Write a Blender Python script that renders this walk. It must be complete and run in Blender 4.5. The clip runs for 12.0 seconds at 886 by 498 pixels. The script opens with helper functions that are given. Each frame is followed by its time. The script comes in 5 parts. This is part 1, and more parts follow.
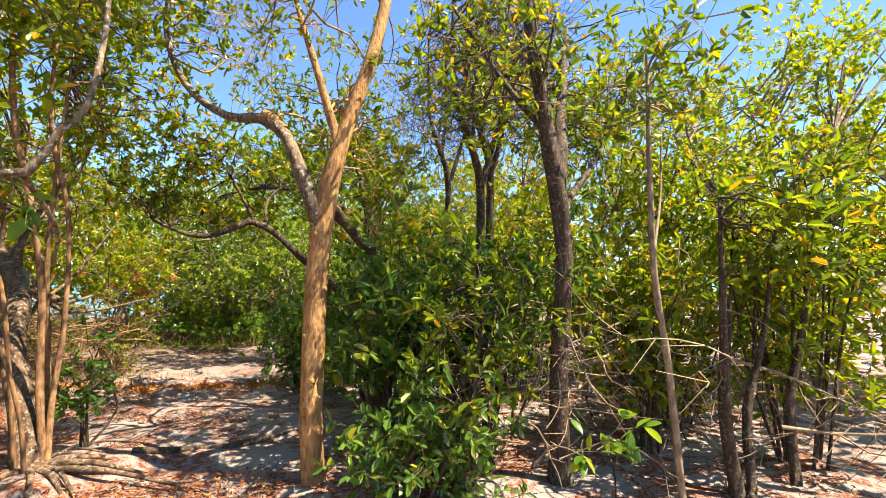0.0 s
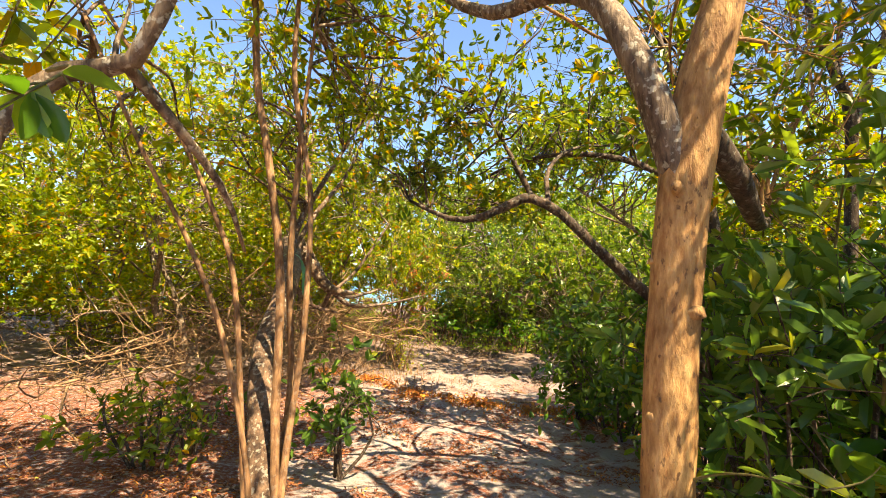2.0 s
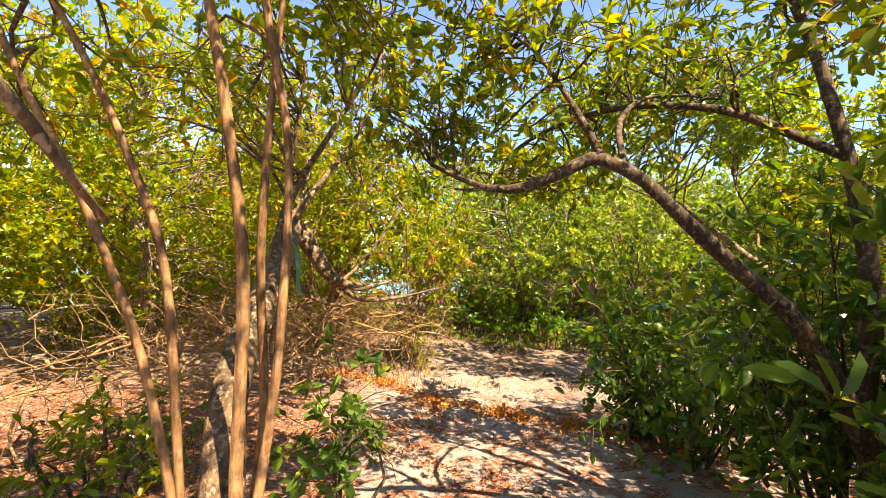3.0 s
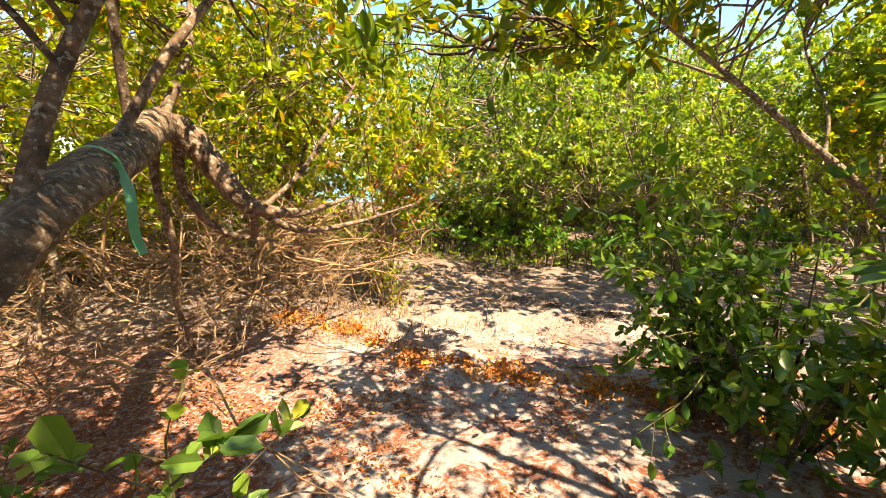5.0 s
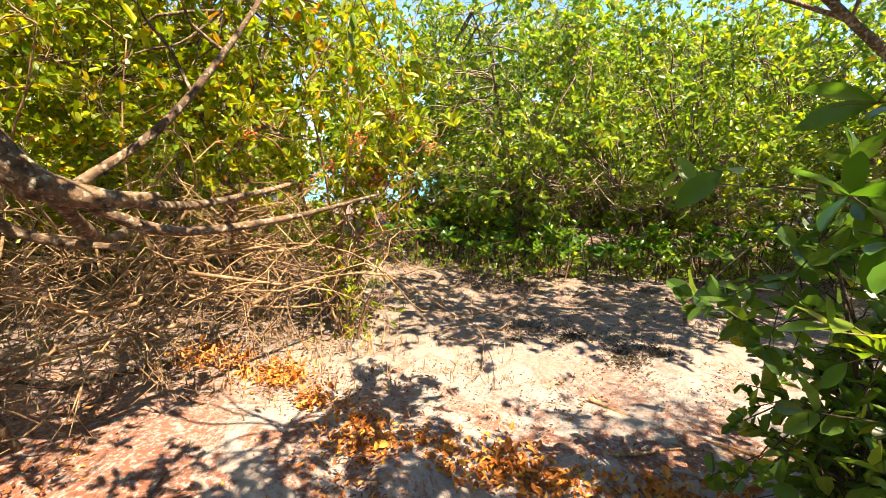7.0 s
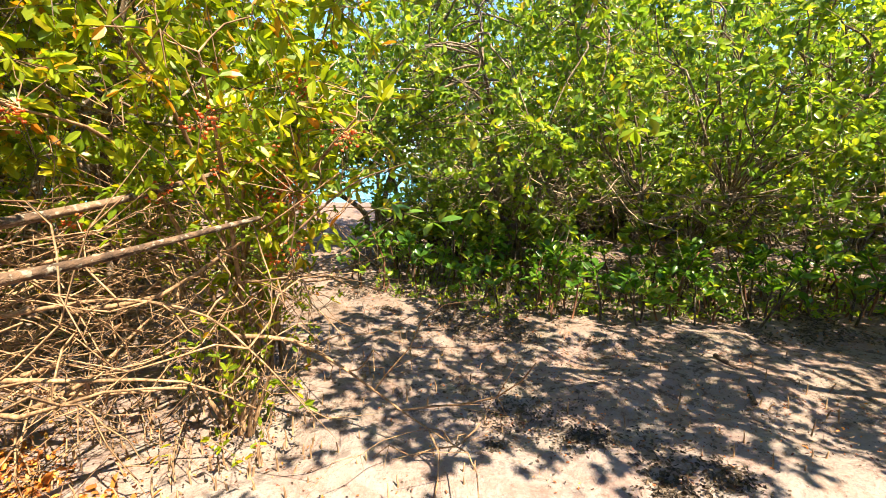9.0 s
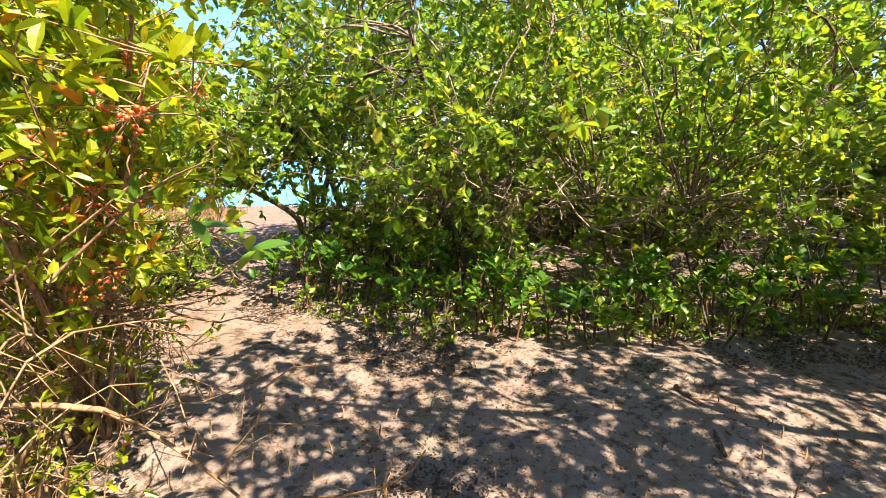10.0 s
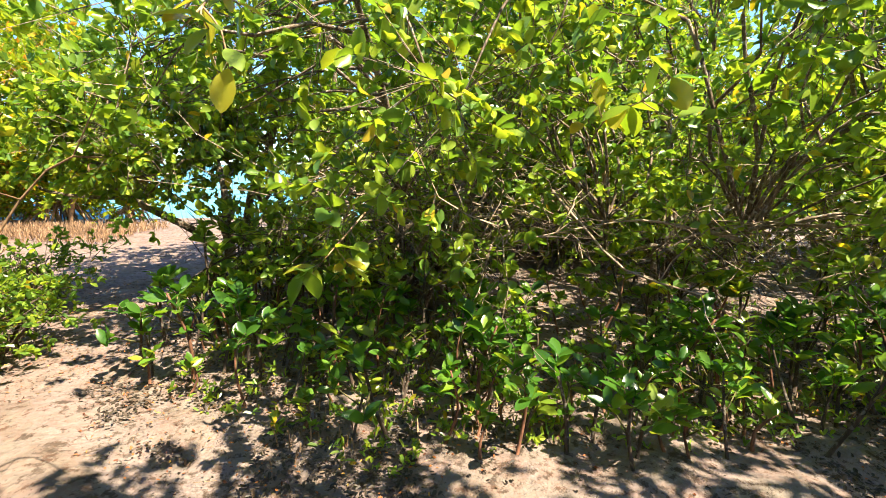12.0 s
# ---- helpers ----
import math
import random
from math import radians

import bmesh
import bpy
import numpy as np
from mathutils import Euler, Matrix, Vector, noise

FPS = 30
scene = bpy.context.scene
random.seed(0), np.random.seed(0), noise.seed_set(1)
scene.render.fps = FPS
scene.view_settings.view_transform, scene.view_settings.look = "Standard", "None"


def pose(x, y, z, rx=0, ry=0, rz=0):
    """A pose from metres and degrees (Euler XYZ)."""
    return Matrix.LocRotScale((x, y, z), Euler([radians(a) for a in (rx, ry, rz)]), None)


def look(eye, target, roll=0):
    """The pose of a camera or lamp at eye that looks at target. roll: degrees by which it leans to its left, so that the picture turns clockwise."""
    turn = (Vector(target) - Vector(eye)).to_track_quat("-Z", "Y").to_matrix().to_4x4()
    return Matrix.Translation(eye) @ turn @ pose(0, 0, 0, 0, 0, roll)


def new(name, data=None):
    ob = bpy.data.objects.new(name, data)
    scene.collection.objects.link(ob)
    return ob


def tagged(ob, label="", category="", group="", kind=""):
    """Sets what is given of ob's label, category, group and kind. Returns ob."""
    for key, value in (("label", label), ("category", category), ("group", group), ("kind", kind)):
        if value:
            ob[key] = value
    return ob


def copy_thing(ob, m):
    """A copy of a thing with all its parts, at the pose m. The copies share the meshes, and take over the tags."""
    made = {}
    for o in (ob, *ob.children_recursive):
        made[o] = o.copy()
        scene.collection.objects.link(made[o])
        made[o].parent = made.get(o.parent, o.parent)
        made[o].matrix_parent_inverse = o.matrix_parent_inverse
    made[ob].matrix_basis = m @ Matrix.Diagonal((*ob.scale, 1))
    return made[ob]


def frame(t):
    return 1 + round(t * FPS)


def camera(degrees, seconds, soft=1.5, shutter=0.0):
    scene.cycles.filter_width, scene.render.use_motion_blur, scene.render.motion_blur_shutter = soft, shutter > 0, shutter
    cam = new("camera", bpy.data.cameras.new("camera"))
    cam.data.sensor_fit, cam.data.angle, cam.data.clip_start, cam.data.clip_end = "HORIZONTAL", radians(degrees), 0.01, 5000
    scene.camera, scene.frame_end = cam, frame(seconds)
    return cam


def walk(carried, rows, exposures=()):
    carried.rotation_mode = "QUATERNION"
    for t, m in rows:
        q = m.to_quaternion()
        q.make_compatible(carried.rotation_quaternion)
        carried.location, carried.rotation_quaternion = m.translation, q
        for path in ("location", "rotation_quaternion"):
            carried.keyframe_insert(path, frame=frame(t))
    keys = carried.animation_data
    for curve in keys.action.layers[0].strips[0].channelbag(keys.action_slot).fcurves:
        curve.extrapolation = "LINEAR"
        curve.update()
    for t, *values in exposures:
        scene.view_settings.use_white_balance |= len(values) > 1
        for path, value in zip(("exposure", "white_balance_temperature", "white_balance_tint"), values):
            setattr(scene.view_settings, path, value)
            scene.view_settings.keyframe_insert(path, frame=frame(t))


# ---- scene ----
cam = camera(89.5, 12.0, soft=0.9)
PATH = [
    (0, (-0.021, -11.341, 1.757), (1.029, -9.643, 1.872), 0.4),
    (0.5, (0.135, -10.888, 1.713), (0.693, -8.97, 1.824), 1.4),
    (1, (0.186, -10.404, 1.771), (0.463, -8.425, 1.866), 1.5),
    (1.5, (0.251, -9.942, 1.75), (0.374, -7.948, 1.842), 1.8),
    (2, (0.189, -9.488, 1.757), (0.15, -7.491, 1.848), 2.1),
    (2.5, (0.068, -9.011, 1.73), (-0.034, -7.015, 1.804), 2.0),
    (3, (0.063, -8.589, 1.758), (-0.04, -6.592, 1.792), 2.0),
    (3.5, (0.045, -8.263, 1.806), (-0.049, -6.267, 1.724), 2.3),
    (3.7, (0.031, -8.101, 1.809), (-0.056, -6.11, 1.645), 2.4),
    (5.3, (0.034, -6.79, 1.814), (0.037, -4.832, 1.407), -0.3),
    (5.5, (0.041, -6.672, 1.805), (0.04, -4.713, 1.403), -0.2),
    (6, (0.029, -6.361, 1.794), (0.022, -4.4, 1.402), -0.1),
    (6.5, (0.125, -5.96, 1.662), (0.115, -4.0, 1.267), 0.0),
    (7, (0.213, -5.505, 1.569), (0.206, -3.544, 1.175), 0.1),
    (7.2, (0.23, -5.375, 1.563), (0.22, -3.414, 1.173), 0.1),
    (8.8, (0.539, -4.175, 1.571), (0.511, -2.216, 1.169), 0.2),
    (9, (0.571, -4.032, 1.577), (0.545, -2.073, 1.175), 0.3),
    (9.5, (0.783, -3.725, 1.55), (0.791, -1.766, 1.15), 0.4),
    (10, (0.948, -3.376, 1.55), (1.065, -1.419, 1.156), 0.4),
    (10.5, (0.976, -2.933, 1.519), (1.195, -0.984, 1.129), 0.4),
    (11, (1.106, -2.587, 1.476), (1.405, -0.646, 1.096), 0.7),
    (11.5, (1.158, -2.23, 1.459), (1.501, -0.293, 1.102), 1.0),
    (11.8, (1.113, -2.07, 1.474), (1.44, -0.126, 1.137), 1.0),
    (12, (1.055, -1.901, 1.52), (1.35, 0.046, 1.169), 1.2),
]
walk(cam, [(t, look(eye, target, roll)) for t, eye, target, roll in PATH],
     exposures=((0, 1.75, 6600, 6), (1.5, 1.9, 7400, 8), (3.5, 2.1, 8100, 10), (5.5, 2.2, 7200, 9), (7, 2.1, 6900, 8), (9.5, 2.1, 6400, 9), (11, 2.1, 6200, 9), (12, 2.15, 6100, 7)))


# ---- world, sun and exposure ----
SUN_AZ, SUN_EL = radians(134), radians(60)
sun_dir = Vector((math.sin(SUN_AZ) * math.cos(SUN_EL), math.cos(SUN_AZ) * math.cos(SUN_EL), math.sin(SUN_EL)))
world = bpy.data.worlds.new("sky")
scene.world = world
world.use_nodes = True
wn, wl = world.node_tree.nodes, world.node_tree.links
sky = wn.new("ShaderNodeTexSky")
sky.sky_type, sky.sun_disc, sky.sun_elevation, sky.sun_rotation = "NISHITA", False, SUN_EL, SUN_AZ
sky.dust_density, sky.air_density, sky.ozone_density, sky.altitude = 0.0, 1.0, 6.0, 2200.0
wl.new(sky.outputs[0], wn["Background"].inputs[0])
wn["Background"].inputs[1].default_value = 0.11
lamp = bpy.data.lights.new("sun", "SUN")
lamp.energy, lamp.angle, lamp.color = 5.0, radians(0.5), (1.0, 0.84, 0.60)
sun = new("sun", lamp)
sun.matrix_world = look(sun_dir * 60, (0, 0, 0))


# ---- materials ----
def material(name):
    m = bpy.data.materials.new(name)
    m.use_nodes = True
    n = m.node_tree.nodes
    return m, n, m.node_tree.links, n["Principled BSDF"], n["Material Output"]


def node(n, kind, **sets):
    made = n.new(kind)
    for key, value in sets.items():
        made.inputs[key.replace("_", " ")].default_value = value
    return made


def ramp(n, stops):
    r = n.new("ShaderNodeValToRGB")
    e = r.color_ramp.elements
    while len(e) < len(stops):
        e.new(0.5)
    for el, (p, c) in zip(e, stops):
        el.position, el.color = p, (*c, 1)
    return r


def mix(n, l, fac, a, b, mode="MIX"):
    x = n.new("ShaderNodeMix")
    x.data_type, x.blend_type = "RGBA", mode
    for sock, v in ((x.inputs[0], fac), (x.inputs[6], a), (x.inputs[7], b)):
        if hasattr(v, "is_linked"):
            l.new(v, sock)
        else:
            sock.default_value = v if isinstance(v, (int, float)) else (*v, 1)
    return x.outputs[2]


def leaf_material(name, stops, glow=0.4, rough=0.38, gain=1.8, whole=False, warmth=1.1):
    """Thin glossy leaf: reflected colour by a random value per leaf, plus light that passes through the blade."""
    m, n, l, p, out = material(name)
    geo = n.new("ShaderNodeNewGeometry")
    r = ramp(n, stops)
    info = n.new("ShaderNodeObjectInfo")
    l.new(info.outputs["Random"] if whole else geo.outputs["Random Per Island"], r.inputs[0])
    spots = node(n, "ShaderNodeTexNoise", Scale=90.0, Detail=2.0)
    tc = n.new("ShaderNodeTexCoord")
    l.new(tc.outputs["Object"], spots.inputs["Vector"])
    col = mix(n, l, spots.outputs[0], r.outputs[0], (0.75, 0.75, 0.7), "MULTIPLY")
    l.new(col, p.inputs["Base Color"])
    p.inputs["Roughness"].default_value = rough
    p.inputs["Specular IOR Level"].default_value = 0.5
    t = n.new("ShaderNodeBsdfTranslucent")
    warm = mix(n, l, 1.0, col, (gain * warmth, gain, gain * 0.35), "MULTIPLY")
    l.new(warm, t.inputs[0])
    s = node(n, "ShaderNodeMixShader", Fac=glow)
    l.new(p.outputs[0], s.inputs[1])
    l.new(t.outputs[0], s.inputs[2])
    l.new(s.outputs[0], out.inputs[0])
    return m


def bark_material(name, dark, light, scale=14.0, bump=0.5, rough=0.85, stretch=(1, 1, 0.22), lichen=0.0, pits=0.0):
    m, n, l, p, out = material(name)
    tc = n.new("ShaderNodeTexCoord")
    mp = n.new("ShaderNodeMapping")
    mp.inputs["Scale"].default_value = stretch
    l.new(tc.outputs["Object"], mp.inputs[0])
    fine = node(n, "ShaderNodeTexNoise", Scale=scale * 3, Detail=8.0, Roughness=0.65)
    broad = node(n, "ShaderNodeTexNoise", Scale=scale * 0.35, Detail=3.0)
    l.new(mp.outputs[0], fine.inputs["Vector"])
    l.new(tc.outputs["Object"], broad.inputs["Vector"])
    r = ramp(n, [(0.36, dark), (0.66, light)])
    l.new(fine.outputs[0], r.inputs[0])
    r2 = ramp(n, [(0.38, (0.55, 0.5, 0.45)), (0.65, (1.1, 1.05, 1.0))])
    l.new(broad.outputs[0], r2.inputs[0])
    col = mix(n, l, 1.0, r.outputs[0], r2.outputs[0], "MULTIPLY")
    if lichen:
        sp = node(n, "ShaderNodeTexNoise", Scale=38.0, Detail=4.0)
        l.new(tc.outputs["Object"], sp.inputs["Vector"])
        k = ramp(n, [(0.56, (0, 0, 0)), (0.62, (lichen, lichen, lichen))])
        l.new(sp.outputs[0], k.inputs[0])
        col = mix(n, l, k.outputs[0], col, (0.42, 0.40, 0.33))
    if pits:
        mp2 = n.new("ShaderNodeMapping")
        mp2.inputs["Scale"].default_value = (1, 1, 0.55)
        l.new(tc.outputs["Object"], mp2.inputs[0])
        sp = node(n, "ShaderNodeTexNoise", Scale=34.0, Detail=3.0, Roughness=0.6)
        l.new(mp2.outputs[0], sp.inputs["Vector"])
        k = ramp(n, [(0.60, (0, 0, 0)), (0.67, (pits, pits, pits))])
        l.new(sp.outputs[0], k.inputs[0])
        col = mix(n, l, k.outputs[0], col, (0.13, 0.065, 0.03))
    l.new(col, p.inputs["Base Color"])
    p.inputs["Roughness"].default_value = rough
    b = node(n, "ShaderNodeBump", Strength=bump, Distance=0.02)
    l.new(fine.outputs[0], b.inputs["Height"])
    l.new(b.outputs[0], p.inputs["Normal"])
    return m


LEAF_MANGROVE = leaf_material("mangrove_leaf", [(0.0, (0.10, 0.20, 0.035)), (0.45, (0.19, 0.30, 0.04)), (0.8, (0.31, 0.40, 0.04)), (0.97, (0.40, 0.45, 0.04)), (0.99, (0.55, 0.40, 0.03))], 0.43, 0.3, 1.75, warmth=1.04)
LEAF_YELLOW = leaf_material("thicket_leaf", [(0.0, (0.12, 0.21, 0.010)), (0.5, (0.23, 0.31, 0.012)), (0.86, (0.37, 0.40, 0.014)), (0.95, (0.52, 0.38, 0.02)), (0.99, (0.55, 0.22, 0.02))], 0.48, 0.4)
LEAF_DARK = leaf_material("shrub_leaf", [(0.0, (0.07, 0.145, 0.035)), (0.6, (0.12, 0.22, 0.045)), (0.93, (0.20, 0.30, 0.045)), (0.99, (0.36, 0.35, 0.04))], 0.40, 0.18, 1.6, warmth=1.0)
LEAF_OLIVE = leaf_material("canopy_leaf", [(0.0, (0.084, 0.149, 0.014)), (0.6, (0.168, 0.241, 0.016)), (0.9, (0.288, 0.322, 0.018)), (0.985, (0.600, 0.345, 0.020))], 0.46, 0.32)
LEAF_AUTUMN = leaf_material("sparse_leaf", [(0.0, (0.12, 0.17, 0.02)), (0.4, (0.30, 0.27, 0.03)), (0.8, (0.50, 0.28, 0.03)), (1.0, (0.42, 0.12, 0.02))], 0.45, 0.45)
SPRIG_BRIGHT = leaf_material("sprig_leaf", [(0.0, (0.07, 0.17, 0.02)), (0.6, (0.14, 0.27, 0.03)), (0.95, (0.30, 0.36, 0.04))], 0.42, 0.28, whole=True)
SPRIG_YELLOW = leaf_material("yellowing_leaf", [(0.0, (0.12, 0.24, 0.02)), (0.6, (0.24, 0.34, 0.03)), (0.97, (0.50, 0.42, 0.04))], 0.45, 0.3, whole=True)
SPRIG_DARK = leaf_material("sapling_leaf", [(0.0, (0.045, 0.125, 0.018)), (0.7, (0.10, 0.23, 0.028)), (0.95, (0.22, 0.33, 0.03))], 0.45, 0.25, whole=True)
SPRIG_OLIVE = leaf_material("hanging_leaf", [(0.0, (0.052, 0.125, 0.013)), (0.7, (0.117, 0.206, 0.018)), (0.97, (0.286, 0.312, 0.027))], 0.4, 0.35, whole=True)
LITTER = leaf_material("fallen_leaf", [(0.0, (0.06, 0.022, 0.012)), (0.35, (0.20, 0.06, 0.022)), (0.75, (0.40, 0.125, 0.032)), (0.95, (0.55, 0.22, 0.05)), (1.0, (0.6, 0.45, 0.06))], 0.1, 0.7)
WRACK_LEAF = leaf_material("washed_leaf", [(0.0, (0.22, 0.07, 0.02)), (0.4, (0.45, 0.15, 0.03)), (0.85, (0.68, 0.28, 0.04)), (1.0, (0.6, 0.4, 0.08))], 0.1, 0.6)
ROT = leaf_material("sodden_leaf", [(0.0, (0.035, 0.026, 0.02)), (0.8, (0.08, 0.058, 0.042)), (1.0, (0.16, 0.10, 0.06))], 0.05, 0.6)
BERRY = leaf_material("berry", [(0.0, (0.7, 0.09, 0.035)), (1.0, (0.85, 0.24, 0.06))], 0.15, 0.4)
BARK_SMOOTH = bark_material("peeling_bark", (0.33, 0.165, 0.06), (0.66, 0.42, 0.185), 13.0, 0.9, stretch=(1, 1, 0.3), pits=0.9)
BARK_SHOOT = bark_material("shoot_bark", (0.15, 0.075, 0.038), (0.42, 0.25, 0.125), 16.0, 0.5, stretch=(1, 1, 0.2), lichen=0.15)
BARK_GREY = bark_material("grey_bark", (0.08, 0.055, 0.04), (0.32, 0.245, 0.175), 16.0, 0.8, lichen=0.7)
BARK_DARK = bark_material("dark_bark", (0.035, 0.024, 0.018), (0.125, 0.083, 0.057), 16.0, 0.7, lichen=0.25)
BARK_RIDGED = bark_material("ridged_bark", (0.05, 0.03, 0.022), (0.27, 0.175, 0.115), 9.0, 1.0, stretch=(1, 0.55, 0.8), lichen=0.5)
TWIG_BROWN = bark_material("dry_twig", (0.17, 0.10, 0.055), (0.52, 0.35, 0.21), 20.0, 0.2)
TWIG_GREY = bark_material("bleached_twig", (0.20, 0.15, 0.11), (0.46, 0.37, 0.28), 20.0, 0.2)
STEM_RED = bark_material("reddish_stem", (0.10, 0.045, 0.028), (0.34, 0.16, 0.09), 20.0, 0.2)
STEM_GREEN = bark_material("green_stem", (0.09, 0.09, 0.03), (0.22, 0.20, 0.07), 20.0, 0.1)


def sand_material():
    m, n, l, p, out = material("sand")
    tc = n.new("ShaderNodeTexCoord")
    sep = n.new("ShaderNodeSeparateXYZ")
    l.new(tc.outputs["Object"], sep.inputs[0])

    def tex(scale, detail=4.0, rough=0.55, dist=0.0):
        t = node(n, "ShaderNodeTexNoise", Scale=scale, Detail=detail, Roughness=rough, Distortion=dist)
        l.new(tc.outputs["Object"], t.inputs["Vector"])
        return t.outputs[0]

    def along(lo, hi):
        r = n.new("ShaderNodeMapRange")
        r.interpolation_type = "SMOOTHSTEP"
        r.inputs[1].default_value, r.inputs[2].default_value = lo, hi
        l.new(sep.outputs[1], r.inputs[0])
        return r.outputs[0]

    def times(a, b):
        x = n.new("ShaderNodeMath")
        x.operation = "MULTIPLY"
        l.new(a, x.inputs[0])
        l.new(b, x.inputs[1])
        return x.outputs[0]

    def ramped(sock, lo, hi):
        r = ramp(n, [(lo, (0, 0, 0)), (hi, (1, 1, 1))])
        l.new(sock, r.inputs[0])
        return r.outputs[0]

    white = mix(n, l, tex(55, 6, 0.7), (0.22, 0.188, 0.184), (0.45, 0.397, 0.392))
    tan = mix(n, l, tex(60, 6, 0.7), (0.155, 0.116, 0.103), (0.35, 0.275, 0.252))
    tan = mix(n, l, ramped(tex(2.2, 5, 0.6, 0.4), 0.45, 0.62), tan, (0.21, 0.175, 0.145))
    tan = mix(n, l, ramped(tex(14, 8, 0.75), 0.53, 0.60), tan, (0.085, 0.06, 0.045))
    base = mix(n, l, along(-3.4, -0.8), white, tan)
    # brown leaf mould on the shaded berm, thinning out on the flat
    off = n.new("ShaderNodeMath")
    off.operation = "SUBTRACT"
    off.inputs[1].default_value = 0.25
    l.new(sep.outputs[0], off.inputs[0])
    side = n.new("ShaderNodeMath")
    side.operation = "MULTIPLY"
    side.inputs[1].default_value = -1.0
    l.new(off.outputs[0], side.inputs[0])
    bias = n.new("ShaderNodeMapRange")
    for k, v in ((1, 0.8), (2, 2.8), (3, 0.0), (4, 0.2)):
        bias.inputs[k].default_value = v
    l.new(side.outputs[0], bias.inputs[0])
    more = n.new("ShaderNodeMath")
    l.new(tex(2.6, 10, 0.74, 0.9), more.inputs[0])
    l.new(bias.outputs[0], more.inputs[1])
    patch = ramp(n, [(0.47, (0, 0, 0)), (0.545, (1, 1, 1))])
    l.new(more.outputs[0], patch.inputs[0])
    crumbs = ramp(n, [(0.38, (0, 0, 0)), (0.52, (1, 1, 1))])
    l.new(tex(30, 5, 0.7), crumbs.inputs[0])
    fade = ramp(n, [(0.0, (0.95, 0.95, 0.95)), (0.5, (0.8, 0.8, 0.8)), (1.0, (0.22, 0.22, 0.22))])
    l.new(along(-4.6, -1.6), fade.inputs[0])
    mould = mix(n, l, tex(18, 5, 0.7), (0.07, 0.021, 0.011), (0.32, 0.09, 0.034))
    litter = times(times(patch.outputs[0], crumbs.outputs[0]), fade.outputs[0])
    base = mix(n, l, litter, base, mould)
    # damp dark specks of rotting leaf on the flat
    spk = ramp(n, [(0.58, (0, 0, 0)), (0.63, (0.8, 0.8, 0.8))])
    l.new(tex(7.0, 5, 0.7, 0.3), spk.inputs[0])
    base = mix(n, l, times(spk.outputs[0], along(-3.0, -1.2)), base, (0.07, 0.05, 0.04))
    # dark muck of rotted leaves among the saplings
    muck = ramp(n, [(0.46, (0, 0, 0)), (0.60, (0.4, 0.4, 0.4))])
    l.new(tex(3.6, 9, 0.72, 0.6), muck.inputs[0])
    base = mix(n, l, times(muck.outputs[0], along(-0.4, 0.5)), base, mix(n, l, tex(40, 4, 0.7), (0.04, 0.03, 0.022), (0.17, 0.125, 0.09)))
    grit = ramp(n, [(0.68, (1, 1, 1)), (0.74, (0.45, 0.36, 0.28))])
    l.new(tex(140, 3, 0.6), grit.inputs[0])
    base = mix(n, l, 1.0, base, grit.outputs[0], "MULTIPLY")
    l.new(base, p.inputs["Base Color"])
    p.inputs["Roughness"].default_value = 0.95
    p.inputs["Specular IOR Level"].default_value = 0.2
    b1 = node(n, "ShaderNodeBump", Strength=1.0, Distance=0.045)
    l.new(tex(11, 7, 0.65), b1.inputs["Height"])
    b2 = node(n, "ShaderNodeBump", Strength=0.5, Distance=0.008)
    l.new(tex(85, 4, 0.7), b2.inputs["Height"])
    l.new(b1.outputs[0], b2.inputs["Normal"])
    l.new(b2.outputs[0], p.inputs["Normal"])
    return m


def water_material():
    m, n, l, p, out = material("sea_water")
    tc = n.new("ShaderNodeTexCoord")
    t = node(n, "ShaderNodeTexNoise", Scale=1.6, Detail=5.0)
    mp = n.new("ShaderNodeMapping")
    mp.inputs["Scale"].default_value = (0.5, 2.2, 1)
    l.new(tc.outputs["Object"], mp.inputs[0])
    l.new(mp.outputs[0], t.inputs["Vector"])
    l.new(mix(n, l, t.outputs[0], (0.07, 0.25, 0.38), (0.16, 0.38, 0.50)), p.inputs["Base Color"])
    p.inputs["Roughness"].default_value = 0.5
    p.inputs["Specular IOR Level"].default_value = 0.03
    b = node(n, "ShaderNodeBump", Strength=0.35, Distance=0.05)
    l.new(t.outputs[0], b.inputs["Height"])
    l.new(b.outputs[0], p.inputs["Normal"])
    return m


SAND, WATER = sand_material(), water_material()
mr, n_, l_, p_, o_ = material("green_ribbon")
p_.inputs["Base Color"].default_value, p_.inputs["Roughness"].default_value = (0.10, 0.34, 0.17, 1), 0.35
RIBBON = mr


# ---- mesh helpers ----
class Buf:
    """Quads gathered for one mesh."""

    def __init__(self):
        self.v, self.f, self.count = [], [], 0

    def add(self, verts, faces):
        self.v.append(np.asarray(verts, float).reshape(-1, 3))
        self.f.append(np.asarray(faces, int).reshape(-1, 4) + self.count)
        self.count += len(self.v[-1])


